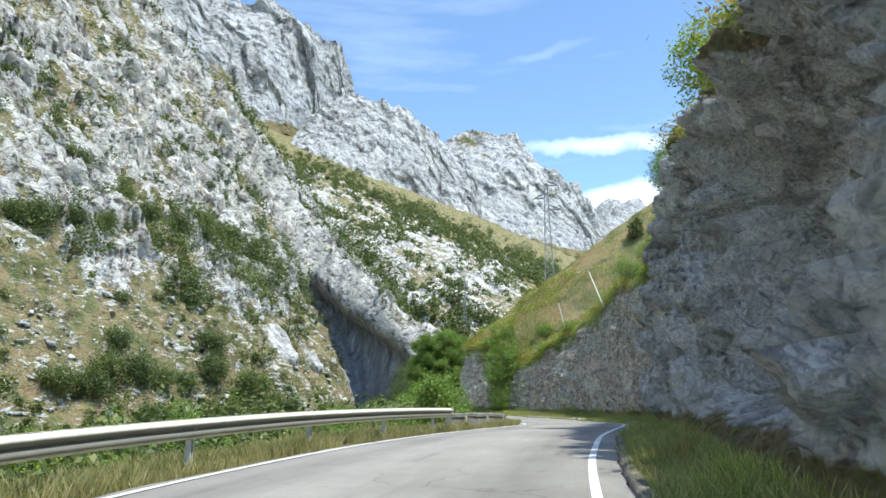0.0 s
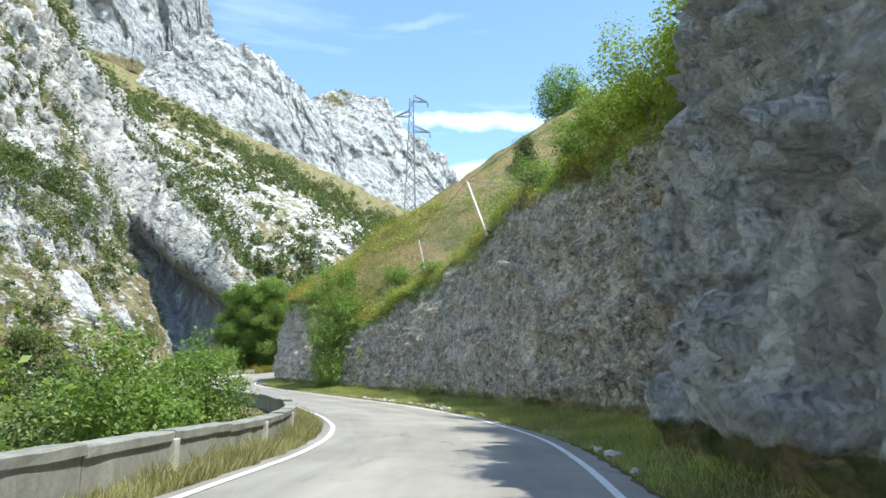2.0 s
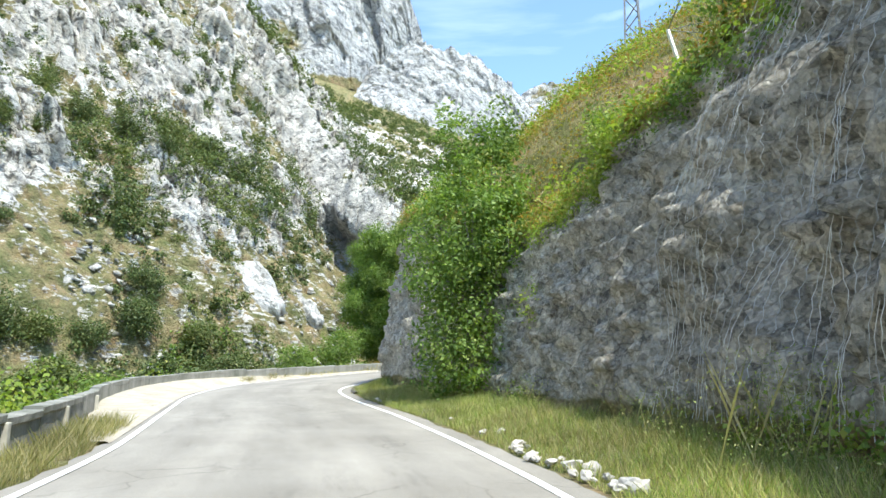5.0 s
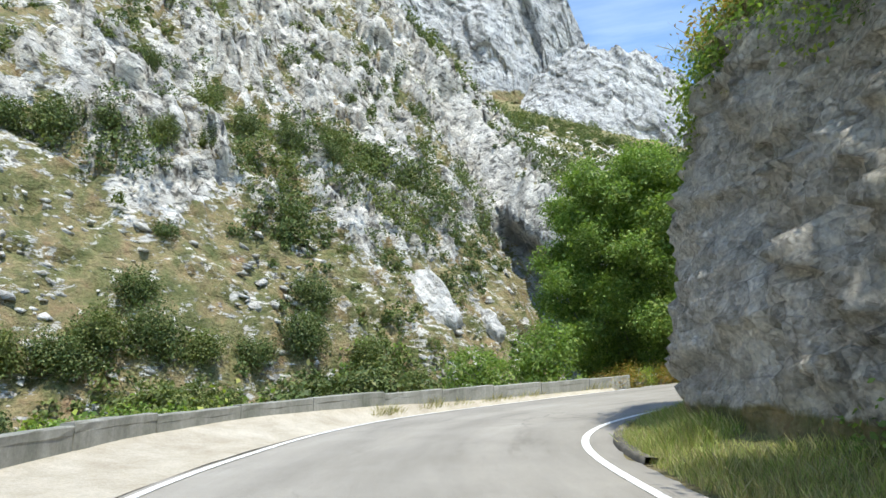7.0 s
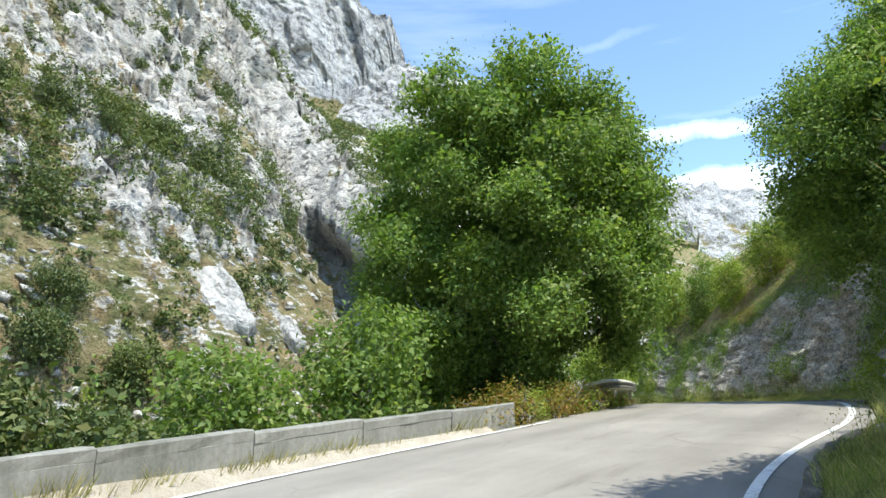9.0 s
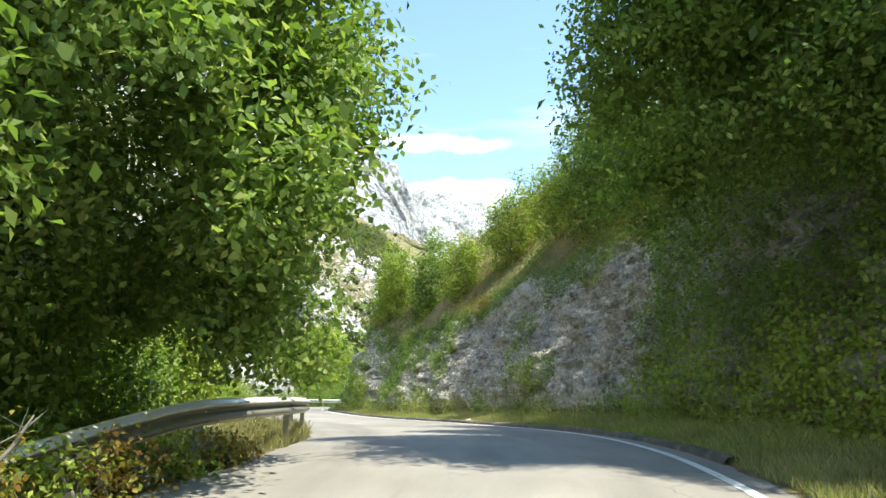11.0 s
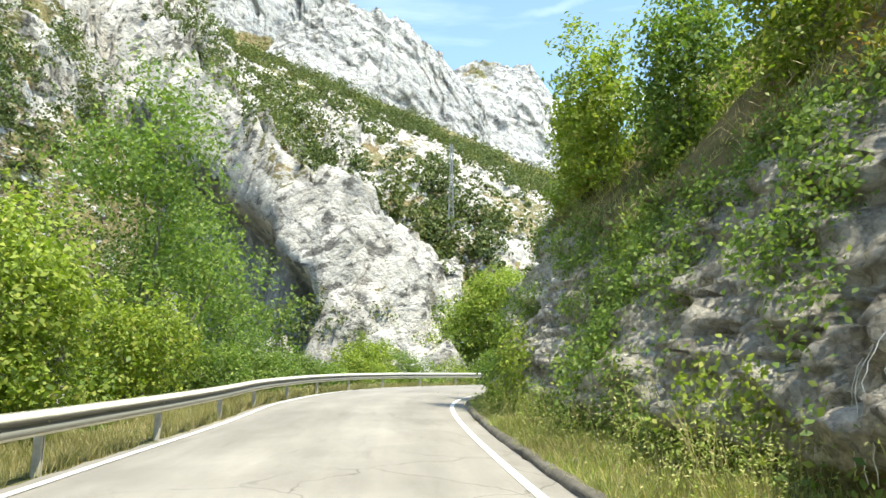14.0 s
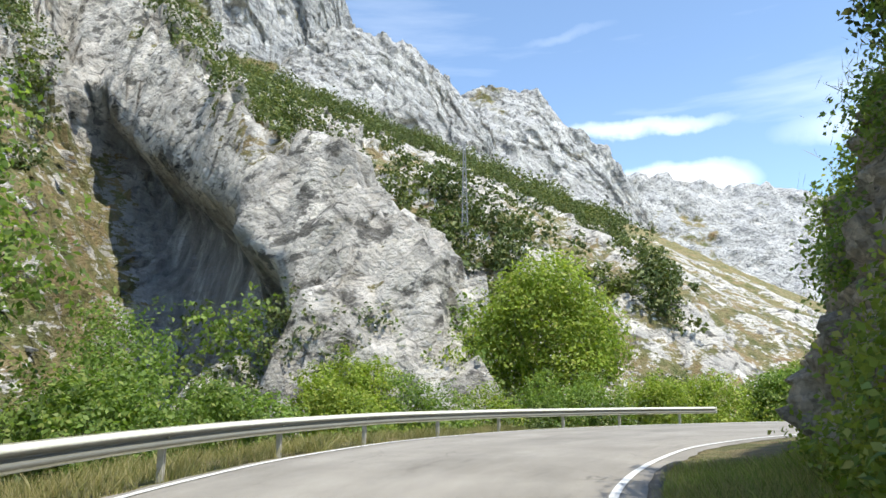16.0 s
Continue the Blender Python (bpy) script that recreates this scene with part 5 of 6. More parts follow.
def verge_points(line, lo, hi, y0, y1, n, r):
    p = line[(line[:, 1] > y0) & (line[:, 1] < y1)]
    t = tangents(p)
    nr = np.stack([t[:, 1], -t[:, 0]], 1)
    i = r.integers(0, len(p), n)
    d = lo + (hi - lo) * r.random(n)
    q = p[i] + nr[i] * d[:, None] + t[i] * r.uniform(-0.3, 0.3, (n, 1))
    return q, d


def build_grass():
    r = np.random.default_rng(41)
    out = []
    # left verge
    for y0, y1, lo, hi, n, h0 in ((-4, 26, -1.9, -0.33, 42000, 0.24), (24, 63, -1.25, -0.33, 36000, 0.24), (64, 80, -0.9, -0.4, 900, 0.12), (78.5, 89.6, -0.55, -0.26, 9000, 0.26), (88, 156, -2.2, -0.33, 70000, 0.22)):
        q, d = verge_points(LL, lo, hi, y0, y1, n, r)
        patch = fbm(q[:, 0] / 0.8, q[:, 1] / 0.8, 0, 3, 0.6, 44)
        ok = patch > -0.25
        q, patch = q[ok], patch[ok]
        z = road_z(q[:, 1]) - 0.07
        hh = h0 * (0.5 + 1.0 * r.random(len(q))) * (0.8 + 0.9 * np.clip(patch, -0.2, 0.8))
        out.append((np.c_[q, z], hh))
    P, Hh = np.concatenate([o[0] for o in out]), np.concatenate([o[1] for o in out])
    V, F = blades(P, Hh, 0.30, r, 0.0042)
    tagged(mesh_np("verge_grass", V, F, M["blade"]), "tall dry yellow grass along the road verge", "grass", kind="stuff")
    # right verge at the foot of the rock
    out = []
    for y0, y1, n, hi in ((-4, 34, 55000, 1.8), (34, 76, 150000, 2.9), (74, 92, 45000, 1.9), (90, 142, 150000, 2.5)):
        q, d = verge_points(RR, 0.5, hi, y0, y1, n, r)
        z = road_z(q[:, 1]) - 0.05 + 0.27 * np.clip((d - 0.34) / (hi - 0.34), 0, 1) ** 1.6
        patch = fbm(q[:, 0] / 1.0, q[:, 1] / 1.0, 0, 3, 0.6, 47)
        hh = 0.13 * (0.5 + 1.2 * r.random(len(q))) * (0.7 + 1.0 * np.clip(patch + 0.3, 0, 1) + 0.7 * d / hi)
        out.append((np.c_[q, z], hh))
    P, Hh = np.concatenate([o[0] for o in out]), np.concatenate([o[1] for o in out])
    dry = fbm(P[:, 0] / 1.7, P[:, 1] / 1.7, 0, 3, 0.6, 48) + 0.5 * r.normal(size=len(P)) > 0.12
    for m, mat, lab in ((~dry, "blade_green", "lush green and yellow grass at the foot of the cutting"), (dry, "blade", "dry straw-coloured grass at the foot of the cutting")):
        V, F = blades(P[m], 0.75 * Hh[m], 0.32, r, 0.0042)
        tagged(mesh_np("verge_grass", V, F, M[mat]), lab, "grass", kind="stuff")
    # tall pale stalks with small leaves against the rock
    S, SH = [], []
    for y0, off, cnt, hgt in ((57.5, 2.7, 60, 1.2), (60, 2.8, 40, 0.8), (53.5, 2.6, 36, 0.7), (47, 2.5, 36, 0.8), (41, 2.3, 36, 0.7), (64.5, 2.6, 40, 0.8), (85.5, 1.5, 50, 0.8), (88, 1.6, 50, 0.9), (98, 1.9, 40, 0.6), (101.5, 2.0, 50, 0.7), (105, 1.9, 40, 0.8), (108.5, 2.1, 50, 0.8), (112, 1.8, 50, 0.9), (115.5, 2.0, 60, 1.0), (118.5, 1.7, 60, 0.8), (121, 1.8, 60, 1.0), (123.5, 1.5, 50, 0.7), (126, 1.4, 50, 0.8), (129, 1.1, 40, 0.6)):
        i = int(np.argmin(np.abs(RR[:, 1] - y0)))
        c = offset(RR, off)[i]
        S.append(np.c_[c + r.normal(size=(cnt, 2)) * [0.35, 0.5], np.full(cnt, float(road_z(y0)) + 0.1)])
        SH.append(hgt * (0.4 + 0.8 * r.random(cnt)))
    S, SH = np.concatenate(S), np.concatenate(SH)
    V, F = blades(S, SH, 0.2, r, 0.0035)
    tagged(mesh_np("tall_stalks", V, F, M["blade"]), "tall pale dry stalks standing against the rock face", "weeds", kind="stuff")
    q = np.repeat(S, 40, 0) + np.c_[r.normal(size=(len(S) * 40, 2)) * 0.2, np.repeat(SH, 40) * r.random(len(S) * 40)]
    V, F = leaf_quads(q, unit(np.array([-0.3, -0.2, 0.7]) + 0.6 * r.normal(size=q.shape)), 0.028 + 0.03 * r.random(len(q)), r, 0.35)
    tagged(mesh_np("weeds", V, F, M["blade_green"]), "small-leaved yellow-green weeds at the foot of the rock", "weeds", kind="stuff")
    # the hill
    n = 190000
    y = r.uniform(10, 142, n)
    dx = 26 * r.random(n) ** 1.7
    i = np.clip(np.searchsorted(RIM_Y, y), 0, len(RIM_Y) - 1)
    x = RIM[i, 0] + dx
    z = RIM[i, 2] + hill_z(dx, y) + smooth(0, 4, dx) * 0.9 * fbm(x / 7, y / 7, 0, 4, 0.5, 81) - 0.05
    patch = fbm(x / 2.5, y / 2.5, 0, 3, 0.6, 49)
    hh = (0.12 + 0.22 * r.random(n)) * (0.8 + 0.5 * patch)
    pts = np.c_[x, y, z]
    V, F = blades(pts, hh, 0.4, r, 0.010)
    tagged(mesh_np("hill_grass", V, F, M["blade"]), "rough yellow-green grass on the steep hillside", "grass", kind="stuff")
    # brambles and ferns in patches on the hill and over the rim
    rust = fbm(x / 3.5, y / 3.5, 2.0, 3, 0.6, 50)
    ok = (rust > 0.02) & (dx < 16) & (r.random(n) < 0.5)
    pr = np.repeat(pts[ok], 4, 0)
    pr = pr + r.normal(size=pr.shape) * np.array([0.25, 0.25, 0.16]) + np.array([0, 0, 0.22])
    V, F = leaf_quads(pr, unit(np.array([-0.2, -0.1, 0.8]) + 0.6 * r.normal(size=pr.shape)), 0.08 + 0.1 * r.random(len(pr)), r, 0.4)
    tagged(mesh_np("bracken", V, F, M["fern"]), "rusty and yellowing bracken on the hillside", "bracken", kind="stuff")
    ok = (patch > 0.16) & (r.random(n) < 0.45)
    pts = np.repeat(pts[ok], 4, 0)
    pts = pts + r.normal(size=pts.shape) * np.array([0.25, 0.25, 0.18]) + np.array([0, 0, 0.25])
    V, F = leaf_quads(pts, unit(np.array([-0.2, -0.1, 0.8]) + 0.6 * r.normal(size=pts.shape)), 0.10 + 0.1 * r.random(len(pts)), r, 0.6)
    tagged(mesh_np("brambles", V, F, M["leaf_light"]), "low green brambles and ferns spread over the hillside", "brambles", kind="stuff")


def face_plants():
    """Ivy, ferns and tufts rooted in the face of the cutting."""
    r = np.random.default_rng(43)
    nu, nv = FACE.shape[:2]
    n = 190000
    i, j = r.integers(0, nu, n), r.integers(7, nv, n)
    p = FACE[i, j]
    t = FACE_V[j]
    y = p[:, 1]
    patch = fbm(p[:, 1] / 2.4, p[:, 2] / 2.0, p[:, 0] / 3, 4, 0.6, 141)
    want = -0.62 + 0.75 * smooth(0.72, 1.0, t) + 0.35 * smooth(0.12, 0.0, t)
    want = want + np.interp(y, (-25, 30, 36, 50, 58, 66, 76, 84, 90, 100, 106, 118, 124, 142, 150), (-0.15, -0.25, -0.1, -0.05, 0.2, 0.25, 0.1, 0.3, 0.8, 0.7, 0.45, 0.42, 0.68, 0.28, 0.2))
    ok = patch + want > 0
    p, t, y = p[ok], t[ok], y[ok]
    per = 5
    q = np.repeat(p, per, 0) + r.normal(size=(len(p) * per, 3)) * np.array([0.13, 0.2, 0.2]) - np.array([0.12, 0.02, 0])
    nor = unit(np.array([-0.7, -0.25, 0.55]) + 0.65 * r.normal(size=q.shape))
    light = np.repeat(fbm(p[:, 1] / 3, p[:, 2] / 3, 0, 2, 0.5, 145) + np.where(y > 86, -0.22, 0.1) > 0, per)
    for m, mat, lab in ((light, "leaf_light", "bright ivy and ferns hanging on the rock face"), (~light, "leaf", "green creepers growing on the rock face")):
        V, F = leaf_quads(q[m], nor[m], (0.05 + 0.07 * r.random(int(m.sum()))) * 1.05, r, 0.62)
        tagged(mesh_np("creepers", V, F, M[mat]), lab, "creepers", kind="stuff")
    # dry stalks hanging over the rim
    k = r.integers(0, nu, 26000)
    b = FACE[k, -1] + r.normal(size=(26000, 3)) * np.array([0.35, 0.1, 0.12])
    V, F = blades(b, 0.10 + 0.2 * r.random(26000), 0.7, r, 0.004)
    tagged(mesh_np("rim_grass", V, F, M["blade"]), "dry yellow grass overhanging the rim of the cutting", "grass", kind="stuff")


build_grass()
face_plants()


# ---------- guard rails ----------
def rail_profile():
    """Half section of a W beam: (out, up) from its lower edge."""
    return [(0.012, 0.0), (0.0, 0.006), (0.018, 0.022), (0.082, 0.052), (0.094, 0.070), (0.092, 0.092), (0.080, 0.106), (0.012, 0.140), (0.0, 0.155), (0.012, 0.170), (0.080, 0.204), (0.092, 0.218), (0.094, 0.240), (0.082, 0.258), (0.018, 0.288), (0.0, 0.304), (0.012, 0.31)]


def guard_rail(label, line, lo, hi, off, top=0.74, phase=0.0, sink=0.0):
    p = line[(line[:, 1] > lo) & (line[:, 1] < hi)]
    o = np.interp(p[:, 1], *np.array(off, float).T)
    q = offset(p, -o)
    s = np.r_[0, np.cumsum(np.hypot(*np.diff(q, axis=0).T))]
    q = np.stack([np.interp(np.arange(0, s[-1], 0.25), s, q[:, i]) for i in (0, 1)], 1)
    t = tangents(q)
    nr = np.stack([t[:, 1], -t[:, 0]], 1)
    z = road_z(q[:, 1]) - sink * smooth(5.5, 0.0, q[:, 1] - q[0, 1])
    e = empty("guard_rail", (float(q[0, 0]), float(q[0, 1]), float(z[0])), label, "guard rail")
    base = np.array(e.location)
    prof = rail_profile()
    # painted shade across the section: full in the middle, none at either edge
    shade_mask = [float(smooth(0.02, 0.06, up) * smooth(0.245, 0.20, up)) for out, up in prof]
    shade_mask = np.array(shade_mask + shade_mask[::-1])
    sec = 16
    for k in range(0, len(q) - 2, sec):
        a, b = k, min(k + sec + 1, len(q) - 1)
        idx = np.arange(a, b + 1)
        if len(idx) < 2:
            continue
        P = []
        for out, up in prof:
            P.append(np.c_[q[idx] + nr[idx] * (out + 0.004 * ((k // sec) % 2)), z[idx] + top - 0.31 + up])
        for out, up in prof[::-1]:
            P.append(np.c_[q[idx] + nr[idx] * (out - 0.004 + 0.004 * ((k // sec) % 2)), z[idx] + top - 0.31 + up])
        P = np.stack(P, 1) - base
        nu, nv = P.shape[:2]
        mesh_np("beam_section", P.reshape(-1, 3), grid_faces(nu, nv), M["steel"], e, wave_shade=np.tile(shade_mask, nu))
    # posts
    bm = bmesh.new()
    pts = [(-0.05, -0.035), (0.05, -0.035), (0.05, -0.015), (-0.03, -0.015), (-0.03, 0.015), (0.05, 0.015), (0.05, 0.035), (-0.05, 0.035)]
    lo_ring = [bm.verts.new((x, y, -0.5)) for x, y in pts]
    hi_ring = [bm.verts.new((x, y, top - 0.06)) for x, y in pts]
    for i in range(8):
        bm.faces.new((lo_ring[i], lo_ring[(i + 1) % 8], hi_ring[(i + 1) % 8], hi_ring[i]))
    bm.faces.new(hi_ring)
    me = bpy.data.meshes.new("post")
    bm.normal_update()
    bm.to_mesh(me)
    bm.free()
    me.materials.append(M["post"])
    bm = bmesh.new()
    bmesh.ops.create_cone(bm, cap_ends=True, segments=8, radius1=0.018, radius2=0.014, depth=0.02)
    bo = bpy.data.meshes.new("bolt")
    bm.to_mesh(bo)
    bm.free()
    bo.materials.append(M["zinc"])
    for k in np.arange(phase, len(q) - 1, sec):
        k = int(k)
        ang = math.atan2(nr[k, 1], nr[k, 0])
        post = new("post", me)
        post.parent = e
        post.matrix_basis = pose(*(np.r_[q[k] - nr[k] * 0.07, z[k]] - base), 0, 0, math.degrees(ang))
        bolt = new("bolt", bo)
        bolt.parent = post
        bolt.matrix_basis = pose(0.088, 0, top - 0.155, 0, 90, 0)
    # rolled end
    bm = bmesh.new()
    bmesh.ops.create_cone(bm, cap_ends=True, segments=16, radius1=0.09, radius2=0.09, depth=0.31)
    bmesh.ops.bevel(bm, geom=bm.edges[:], offset=0.008, segments=1, affect="EDGES")
    end = part("end_cap", bm, M["zinc"], e)
    end.matrix_basis = pose(*(np.r_[q[-1] , z[-1] + top - 0.155] - base))
    return e


guard_rail("galvanised steel guard rail on posts beside the verge", LL, -8, 23.2, ((-10, 0.75), (10, 0.72), (20, 0.6), (24, 0.55)), phase=3)
guard_rail("galvanised steel guard rail following the bend above the river", LL, 90.4, 165.5, ((88, 0.95), (94, 0.8), (98, 0.52), (105, 0.42), (120, 0.35), (140, 0.38), (166, 0.4)), phase=6, sink=0.42)


# ---------- concrete parapet ----------
def parapet():
    off = np.array(((23, 0.95), (30, 1.15), (45, 1.25), (55, 1.45), (62, 1.6), (66, 1.8), (69, 2.3), (73, 2.2), (75.7, 1.55), (77.8, 0.95), (80, 0.5), (85, 0.42), (91, 0.35)), float)
    p = LL[(LL[:, 1] > 23.4) & (LL[:, 1] < 89.4)]
    q = offset(p, -np.interp(p[:, 1], off[:, 0], off[:, 1]))
    s = np.r_[0, np.cumsum(np.hypot(*np.diff(q, axis=0).T))]
    e = empty("parapet_wall", (float(q[0, 0]), float(q[0, 1]), float(road_z(q[0, 1]))), "low weathered grey concrete parapet wall along the road", "wall")
    base = np.array(e.location)
    r = np.random.default_rng(51)
    at, k = 0.0, 0
    while at < s[-1] - 0.5:
        ln = 2.15 + 0.1 * r.normal()
        u = np.linspace(at + 0.012, min(at + ln - 0.012, s[-1]), 7)
        c = np.stack([np.interp(u, s, q[:, i]) for i in (0, 1)], 1)
        t = tangents(c)
        nr = np.stack([t[:, 1], -t[:, 0]], 1)
        z = road_z(c[:, 1])
        hgt = float(np.interp(c[3, 1], (66, 74, 80, 85, 91), (0.56, 0.62, 0.56, 0.48, 0.46))) + 0.02 * r.normal()
        lip = 0.04 if c[0, 1] < 62 else 0.004
        sec = [(0.12, -0.45), (0.12, hgt - 0.14), (0.12 + lip, hgt - 0.13), (0.125 + lip, hgt - 0.02), (0.10 + lip, hgt), (-0.10 - lip, hgt), (-0.125 - lip, hgt - 0.02), (-0.12 - lip, hgt - 0.13), (-0.12, hgt - 0.14), (-0.12, -0.45)]
        P = np.stack([np.c_[c + nr * a, z + b] for a, b in sec], 1) - base
        P += r.normal(0, 0.0045, P.shape)
        nu, nv = P.shape[:2]
        F = [tuple(f) for f in grid_faces(nu, nv)]
        me = bpy.data.meshes.new("wall_section")
        me.from_pydata([tuple(v) for v in P.reshape(-1, 3)], [], F + [tuple(range(nv)), tuple(range((nu - 1) * nv, nu * nv))[::-1]])
        me.materials.append(M["concrete"])
        new("wall_section", me).parent = e
        if k % 2 and c[0, 1] < 68:  # pale pilasters on the road side
            bm = bmesh.new()
            bmesh.ops.create_cube(bm, size=1, matrix=Matrix.Translation((0.15, 0, 0.12)) @ Matrix.Diagonal((0.10, 0.15, 0.66, 1)))
            bmesh.ops.bevel(bm, geom=bm.edges[:], offset=0.012, segments=1, affect="EDGES")
            pil = part("pilaster", bm, M["post"], e, "pale concrete pilaster")
            pil.matrix_basis = pose(*(np.r_[c[0], z[0]] - base), 0, 0, math.degrees(math.atan2(nr[0, 1], nr[0, 0])))
        at += ln
        k += 1


parapet()


# ---------- gravel lay-by inside the parapet ----------
def layby():
    m = Mat("pale_gravel", 0.95)
    fine = m.noise(30, 5, 0.8)
    col = m.ramp(m.noise(1.3, 6, 0.7), (0.3, (0.36, 0.31, 0.24)), (0.7, (0.54, 0.49, 0.41)))
    m.color(m.mix(0.6, col, m.ramp(fine, (0.3, 0.6), (0.7, 1.35)), "MULTIPLY"))
    m.bump(fine, 0.02, 0.8)
    p = LL[(LL[:, 1] > 60) & (LL[:, 1] < 88.6)]
    y = p[:, 1]
    w = np.interp(y, (60, 64, 66, 69, 73, 75.7, 77.8, 80, 85, 90.4), (0.4, 1.4, 1.75, 2.25, 2.15, 1.5, 0.9, 0.45, 0.38, 0.3))
    inner = np.interp(y, (60, 74, 78, 90.4), (0.2, 0.2, 0.12, 0.1))
    rise = np.interp(y, (60, 68, 73, 75.7, 80, 83, 91), (0.0, 0.03, 0.24, 0.34, 0.33, 0.2, 0.05))
    k = 9
    P = np.stack([np.c_[offset(p, -(inner + (w - inner) * f)), road_z(y) - 0.02 + 0.035 * min(1, f * 5) + rise * f ** 1.4] for f in np.linspace(0, 1, k)], 1)
    P[..., 2] += 0.012 * fbm(P[..., 0] * 2, P[..., 1] * 2, 0, 3, 0.5, 55)
    tagged(mesh_np("gravel_shoulder", P.reshape(-1, 3), grid_faces(len(p), k), m.m), "pale dusty gravel shoulder between road and parapet", "gravel", kind="structure")


layby()


# ---------- kerb of the gutter ----------
def kerb(y0, y1):
    p = RR[(RR[:, 1] > y0) & (RR[:, 1] < y1)]
    z = road_z(p[:, 1])
    r = np.random.default_rng(int(y0) + 80)
    wob = np.convolve(r.normal(0, 0.05, len(p) + 6), np.ones(7) / 7, "valid")
    sec = [(0.40, -0.1), (0.42, 0.02), (0.45, 0.06), (0.55, 0.065), (0.60, 0.04), (0.60, -0.1)]
    P = np.stack([np.c_[offset(p, a + wob), z + b] for a, b in sec], 1)
    P += r.normal(0, 0.012, P.shape)
    tagged(mesh_np("kerb", P.reshape(-1, 3), grid_faces(len(p), len(sec))[:, ::-1], M["kerb"]), "dark broken concrete kerb between asphalt and grass", "kerb", kind="structure")


_m = Mat("dark_stained_concrete", 0.95)
_m.color(_m.ramp(_m.noise(3, 6, 0.7), (0.3, (0.08, 0.072, 0.06)), (0.55, (0.16, 0.145, 0.12)), (0.75, (0.32, 0.29, 0.25))))
_m.bump(_m.noise(18, 5, 0.7), 0.03, 0.8)
M["kerb"] = _m.m
kerb(-6, 27)
kerb(73, 88)
kerb(95, 143)


# ---------- lattice pylons ----------
def pylon(at, height, label, arms=True, width=1.5):
    e = empty("pylon", at, label, "pylon")

    def half(f):
        return width * (0.5 * (1 - f) ** 1.3 + 0.14)

    cs = ((1, 1), (-1, 1), (-1, -1), (1, -1))
    for sx, sy in cs:
        bm = bmesh.new()
        for i in range(10):
            f0, f1 = i / 10, (i + 1) / 10
            stem(bm, (sx * half(f0), sy * half(f0), f0 * height), (sx * half(f1), sy * half(f1), f1 * height), 0.085, 0.08, 4)
        part("leg", bm, M["dull"], e)
    n = 18
    for i in range(n):
        f0, f1 = i / n, (i + 1) / n
        for k in range(4):
            a, b = cs[k], cs[(k + 1) % 4]
            if i % 2:
                a, b = b, a
            bm = bmesh.new()
            stem(bm, (a[0] * half(f0), a[1] * half(f0), f0 * height), (b[0] * half(f1), b[1] * half(f1), f1 * height), 0.042, 0.042, 4)
            part("brace", bm, M["dull"], e)
    if arms:
        for f, side, ln in ((0.985, 1, 1.6), (0.90, -1, 1.6), (0.82, 1, 1.8)):
            bm = bmesh.new()
            z, h = f * height, half(f)
            tip = (side * (h + ln), 0, z)
            for y in (-h, h):
                stem(bm, (side * h, y, z + 0.1), tip, 0.06, 0.045, 4)
                stem(bm, (side * h, y, z + 0.75), tip, 0.06, 0.045, 4)
            stem(bm, (side * (h + ln * 0.5), 0, z), (side * (h + ln * 0.5), 0, z + 0.38), 0.025, 0.025, 4)
            arm = part("cross_arm", bm, M["dull"], e)
            bm = bmesh.new()
            for j in range(4):
                bmesh.ops.create_cone(bm, cap_ends=True, segments=8, radius1=0.09, radius2=0.05, depth=0.1, matrix=Matrix.Translation((tip[0], 0, z - 0.12 - 0.13 * j)))
            part("insulator", bm, M["dull"], arm)
    return e


_x, _y, _z = hill_at(91.6, 13.3 - float(RIM[int(np.searchsorted(RIM_Y, 91.6)), 0]))
pylon((_x, _y, _z - 0.3), 32.5 - _z, "grey steel lattice power pylon on the hillside")
pylon((-16.0, 246, 21), 28, "slim grey lattice pylon in front of the rocky slope", False, 1.3)


# ---------- rockfall net above the cutting ----------
def net_fence():
    e = empty("rockfall_fence", (17.1, 55.6, 8.9), "rockfall net hung from leaning steel posts above the cutting", "fence")
    base = Vector(e.location)
    ends = (((22.6, 40.5), (-1.0, 1.1, 2.5)), ((17.1, 55.6), (-1.0, 1.1, 3.3)), ((14.4, 70.0), (-0.6, 0.5, 3.0)))
    heads = []
    for (x, y), top in ends:
        z = hill_at(y, x - float(RIM[int(np.searchsorted(RIM_Y, y)), 0]))[2]
        a = Vector((x, y, z - 0.2)) - base
        b = a + Vector(top)
        bm = bmesh.new()
        stem(bm, a, b, 0.075, 0.065, 10)
        bmesh.ops.create_cone(bm, cap_ends=True, segments=10, radius1=0.16, radius2=0.16, depth=0.05, matrix=Matrix.Translation(a + Vector((0, 0, 0.32))))
        part("post", bm, M["zinc"], e)
        heads.append((a, b))
        for d in ((3.5, 1.5, 2.6), (3.0, -1.5, 2.4)):
            bm = bmesh.new()
            stem(bm, b, a + Vector(d), 0.011, 0.011, 4)
            part("guy_cable", bm, M["dull"], e)
    for n0, n1 in ((0, 1), (1, 2)):
        (a0, b0), (a1, b1) = heads[n0], heads[n1]
        bm = bmesh.new()
        stem(bm, b0, b1, 0.016, 0.016, 5)
        part("top_cable", bm, M["dull"], e)
        bm = bmesh.new()
        n, k = 40, 12
        for i in range(n + 1):
            for s in (-1, 1):
                u0, u1 = i / n, min(max((i + s * 6) / n, 0), 1)
                stem(bm, a0.lerp(a1, u0), b0.lerp(b1, u1), 0.0022, 0.0022, 3)
        part("net", bm, M["dull"], e)
    return e


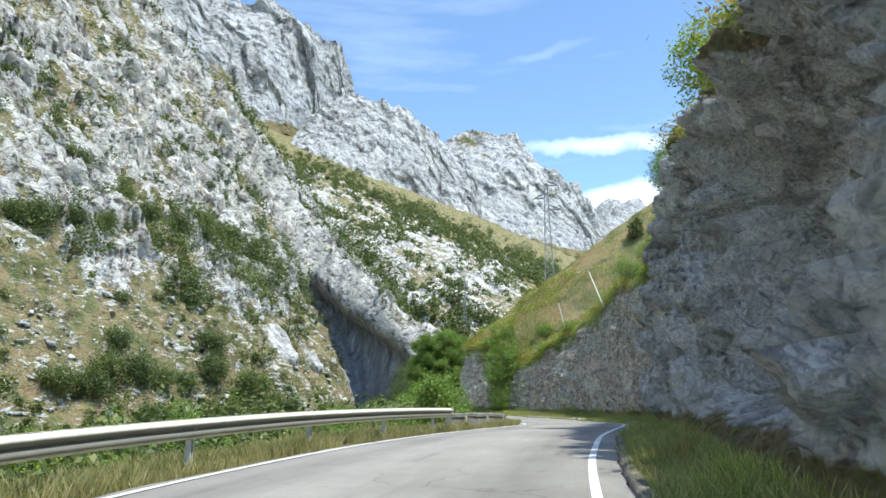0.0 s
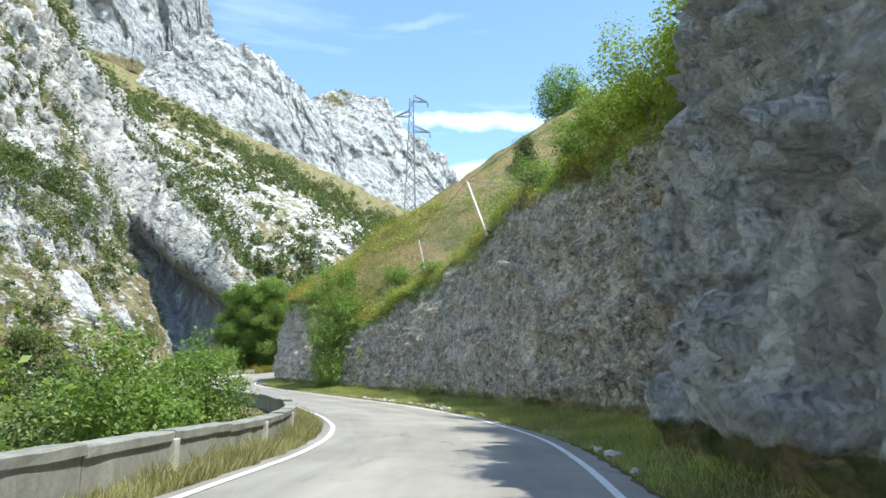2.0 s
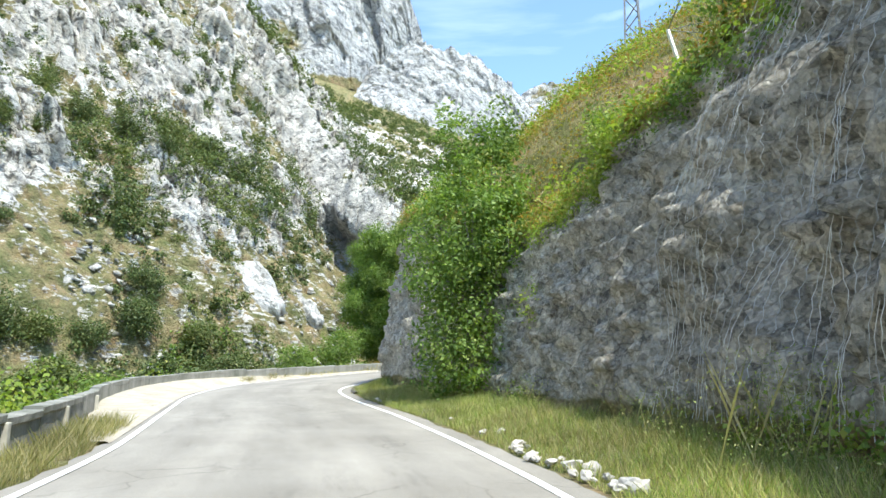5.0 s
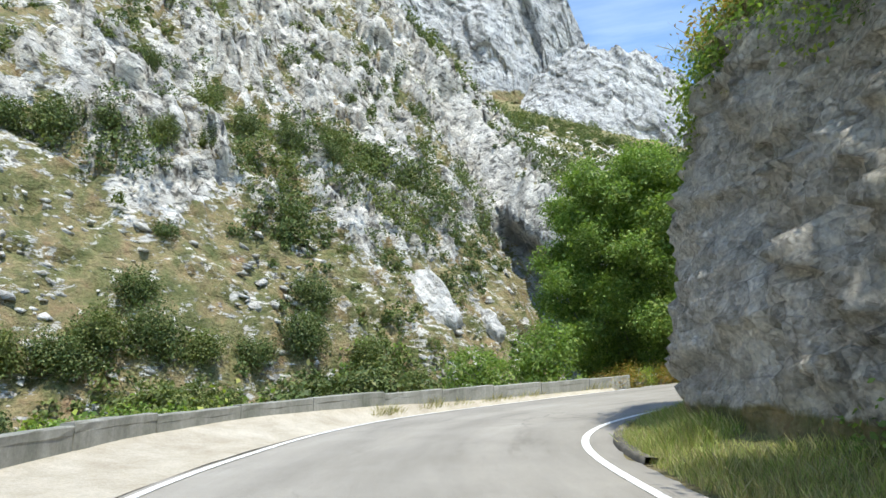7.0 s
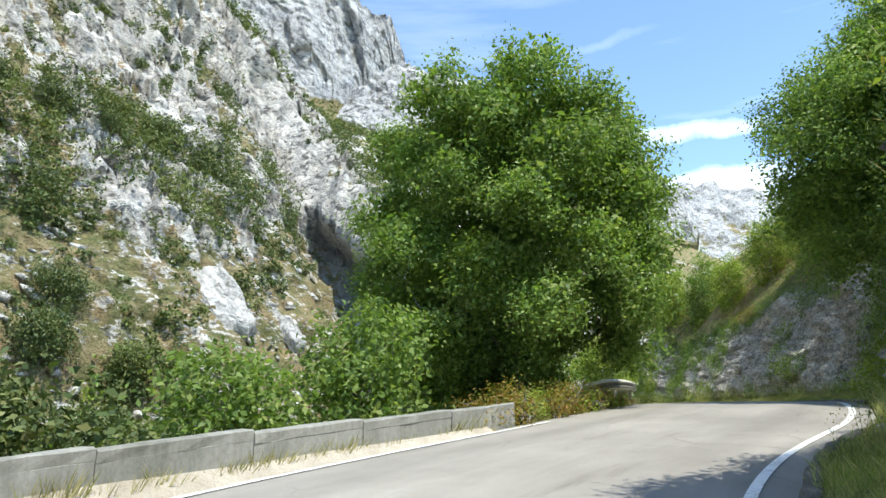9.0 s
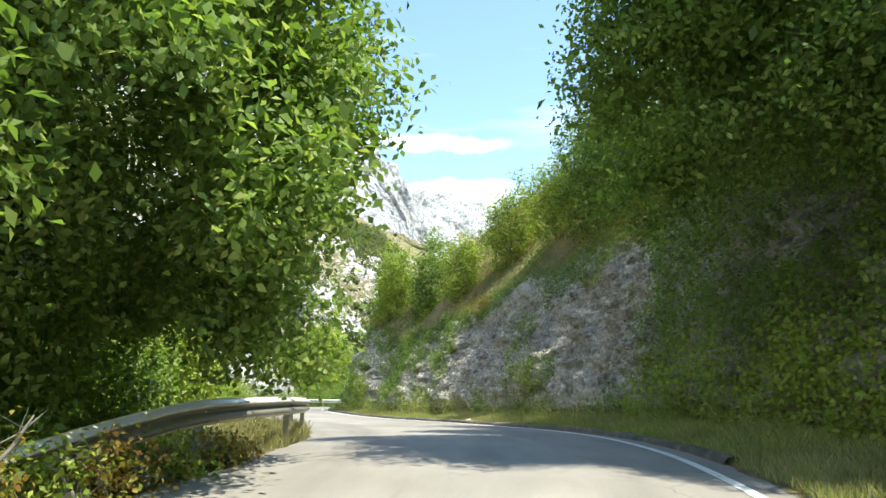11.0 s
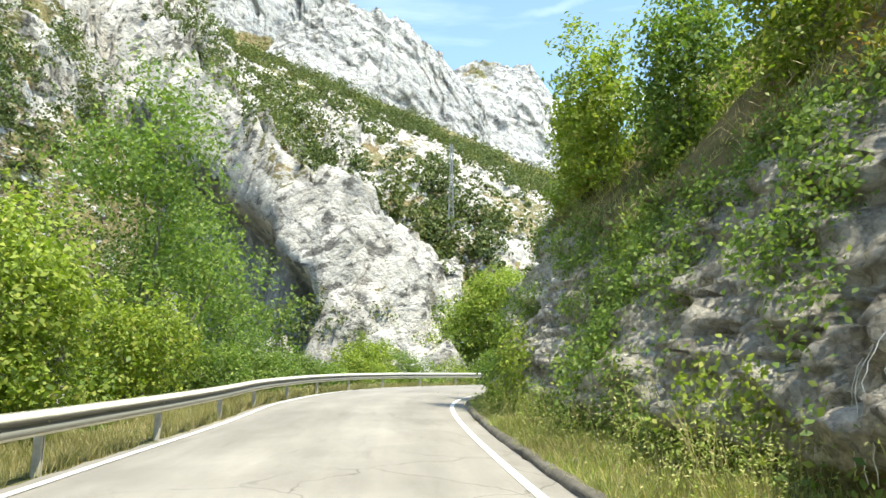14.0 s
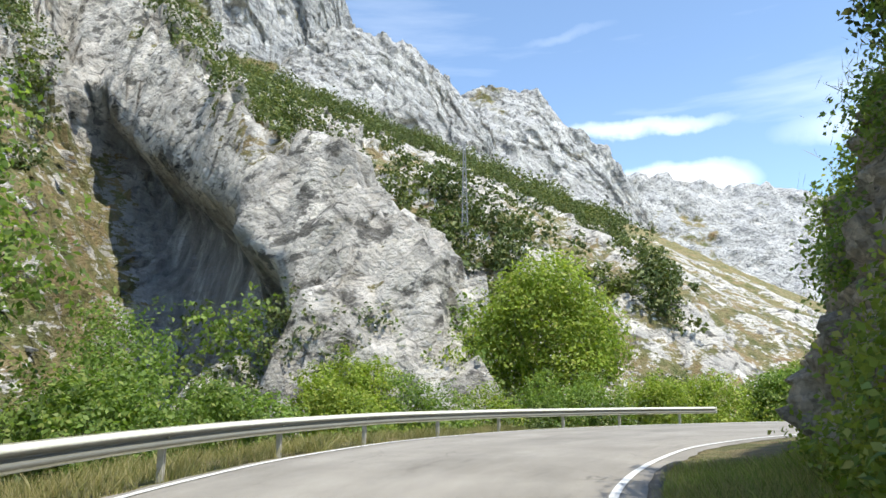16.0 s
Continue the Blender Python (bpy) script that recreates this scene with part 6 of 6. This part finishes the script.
net_fence()


# ---------- wire mesh pinned over the cutting ----------
def wire_mesh():
    e = empty("rock_net", (15, 45, 1), "fine steel wire mesh draped over the rock face", "net")
    base = np.array(e.location)
    r = np.random.default_rng(57)
    for y0, y1 in ((48, 53), (53, 58), (58, 62.5), (111, 118)):
        V, F = [], []
        cols = np.arange(np.searchsorted(RIM_Y, y0), np.searchsorted(RIM_Y, y1))
        rows = np.arange(9, len(FACE_V))
        cover = np.array([np.convolve(np.pad(FACE[c, rows, 0], 7, mode="edge"), np.ones(15) / 15, "valid") for c in cols])
        for m, c in enumerate(cols[:-1]):
            zig = 0.5 + 0.11 * np.where((np.arange(len(rows)) + m) % 2, 1, -1)
            x = cover[m] * (1 - zig) + cover[m + 1] * zig - 0.16
            yy = FACE[c, rows, 1] * (1 - zig) + FACE[c + 1, rows, 1] * zig + 0.06 * fbm(FACE[c, rows, 2] * 1.2, np.full(len(rows), c * 0.3), 0, 2, 0.5, 151)
            P = np.c_[x, yy, FACE[c, rows, 2]] - base
            k = sum(len(v) for v in V)
            L = len(rows)
            V.append(np.concatenate([P + [0, -0.005, 0], P + [0.0045, 0.003, 0], P + [-0.0045, 0.003, 0]]))
            i = np.arange(L - 1) + k
            for a, b in ((0, 1), (1, 2), (2, 0)):
                F.append(np.stack([i + a * L, i + b * L, i + b * L + 1, i + a * L + 1], 1))
        mesh_np("mesh_panel", np.concatenate(V), np.concatenate(F), M["wire"], e)


wire_mesh()


# ---------- fallen stones at the road's edge ----------
def stones():
    r = np.random.default_rng(61)
    m = Mat("pale_broken_stone", 0.9)
    m.color(m.mix(m.random(), m.ramp(m.noise(6, 5, 0.7), (0.3, (0.30, 0.28, 0.25)), (0.7, (0.62, 0.59, 0.54))), (0.5, 0.46, 0.41)))
    meshes = []
    for i in range(5):
        bm = bmesh.new()
        bmesh.ops.create_icosphere(bm, subdivisions=2, radius=0.5)
        for v in bm.verts:
            d = v.co.normalized()
            v.co = d * (0.38 + 0.22 * noise.noise(d * 1.6 + Vector((i * 7, 0, 0))) + 0.1 * noise.noise(d * 4 + Vector((i * 3, 5, 0))))
            v.co.z *= 0.65
        me = bpy.data.meshes.new("stone")
        bm.to_mesh(me)
        bm.free()
        me.materials.append(m.m)
        meshes.append(me)
    for y0, y1, n, a, b, smax in ((50, 61, 70, 0.46, 0.8, 0.34), (62, 72, 14, 0.45, 1.1, 0.25), (30, 50, 22, 0.45, 1.3, 0.3), (100, 125, 16, 0.5, 1.2, 0.28), (84, 90, 6, 0.6, 1.6, 0.4), (3, 20, 10, 0.6, 1.4, 0.3)):
        q, d = verge_points(RR, a, b, y0, y1, n, r)
        for (x, y), off in zip(q, d):
            s = smax * (0.25 + 0.75 * r.random() ** 2)
            ob = new("stone", meshes[int(r.integers(0, 5))])
            ob.matrix_basis = pose(x, y, float(road_z(y)) + 0.02 + 0.10 * s, *(r.uniform(0, 25, 2)), r.uniform(0, 360)) @ Matrix.Diagonal((s, s * (0.7 + 0.5 * r.random()), s, 1))
            tagged(ob, "pale broken stone fallen beside the asphalt", "stone", "stones along the road edge")


stones()
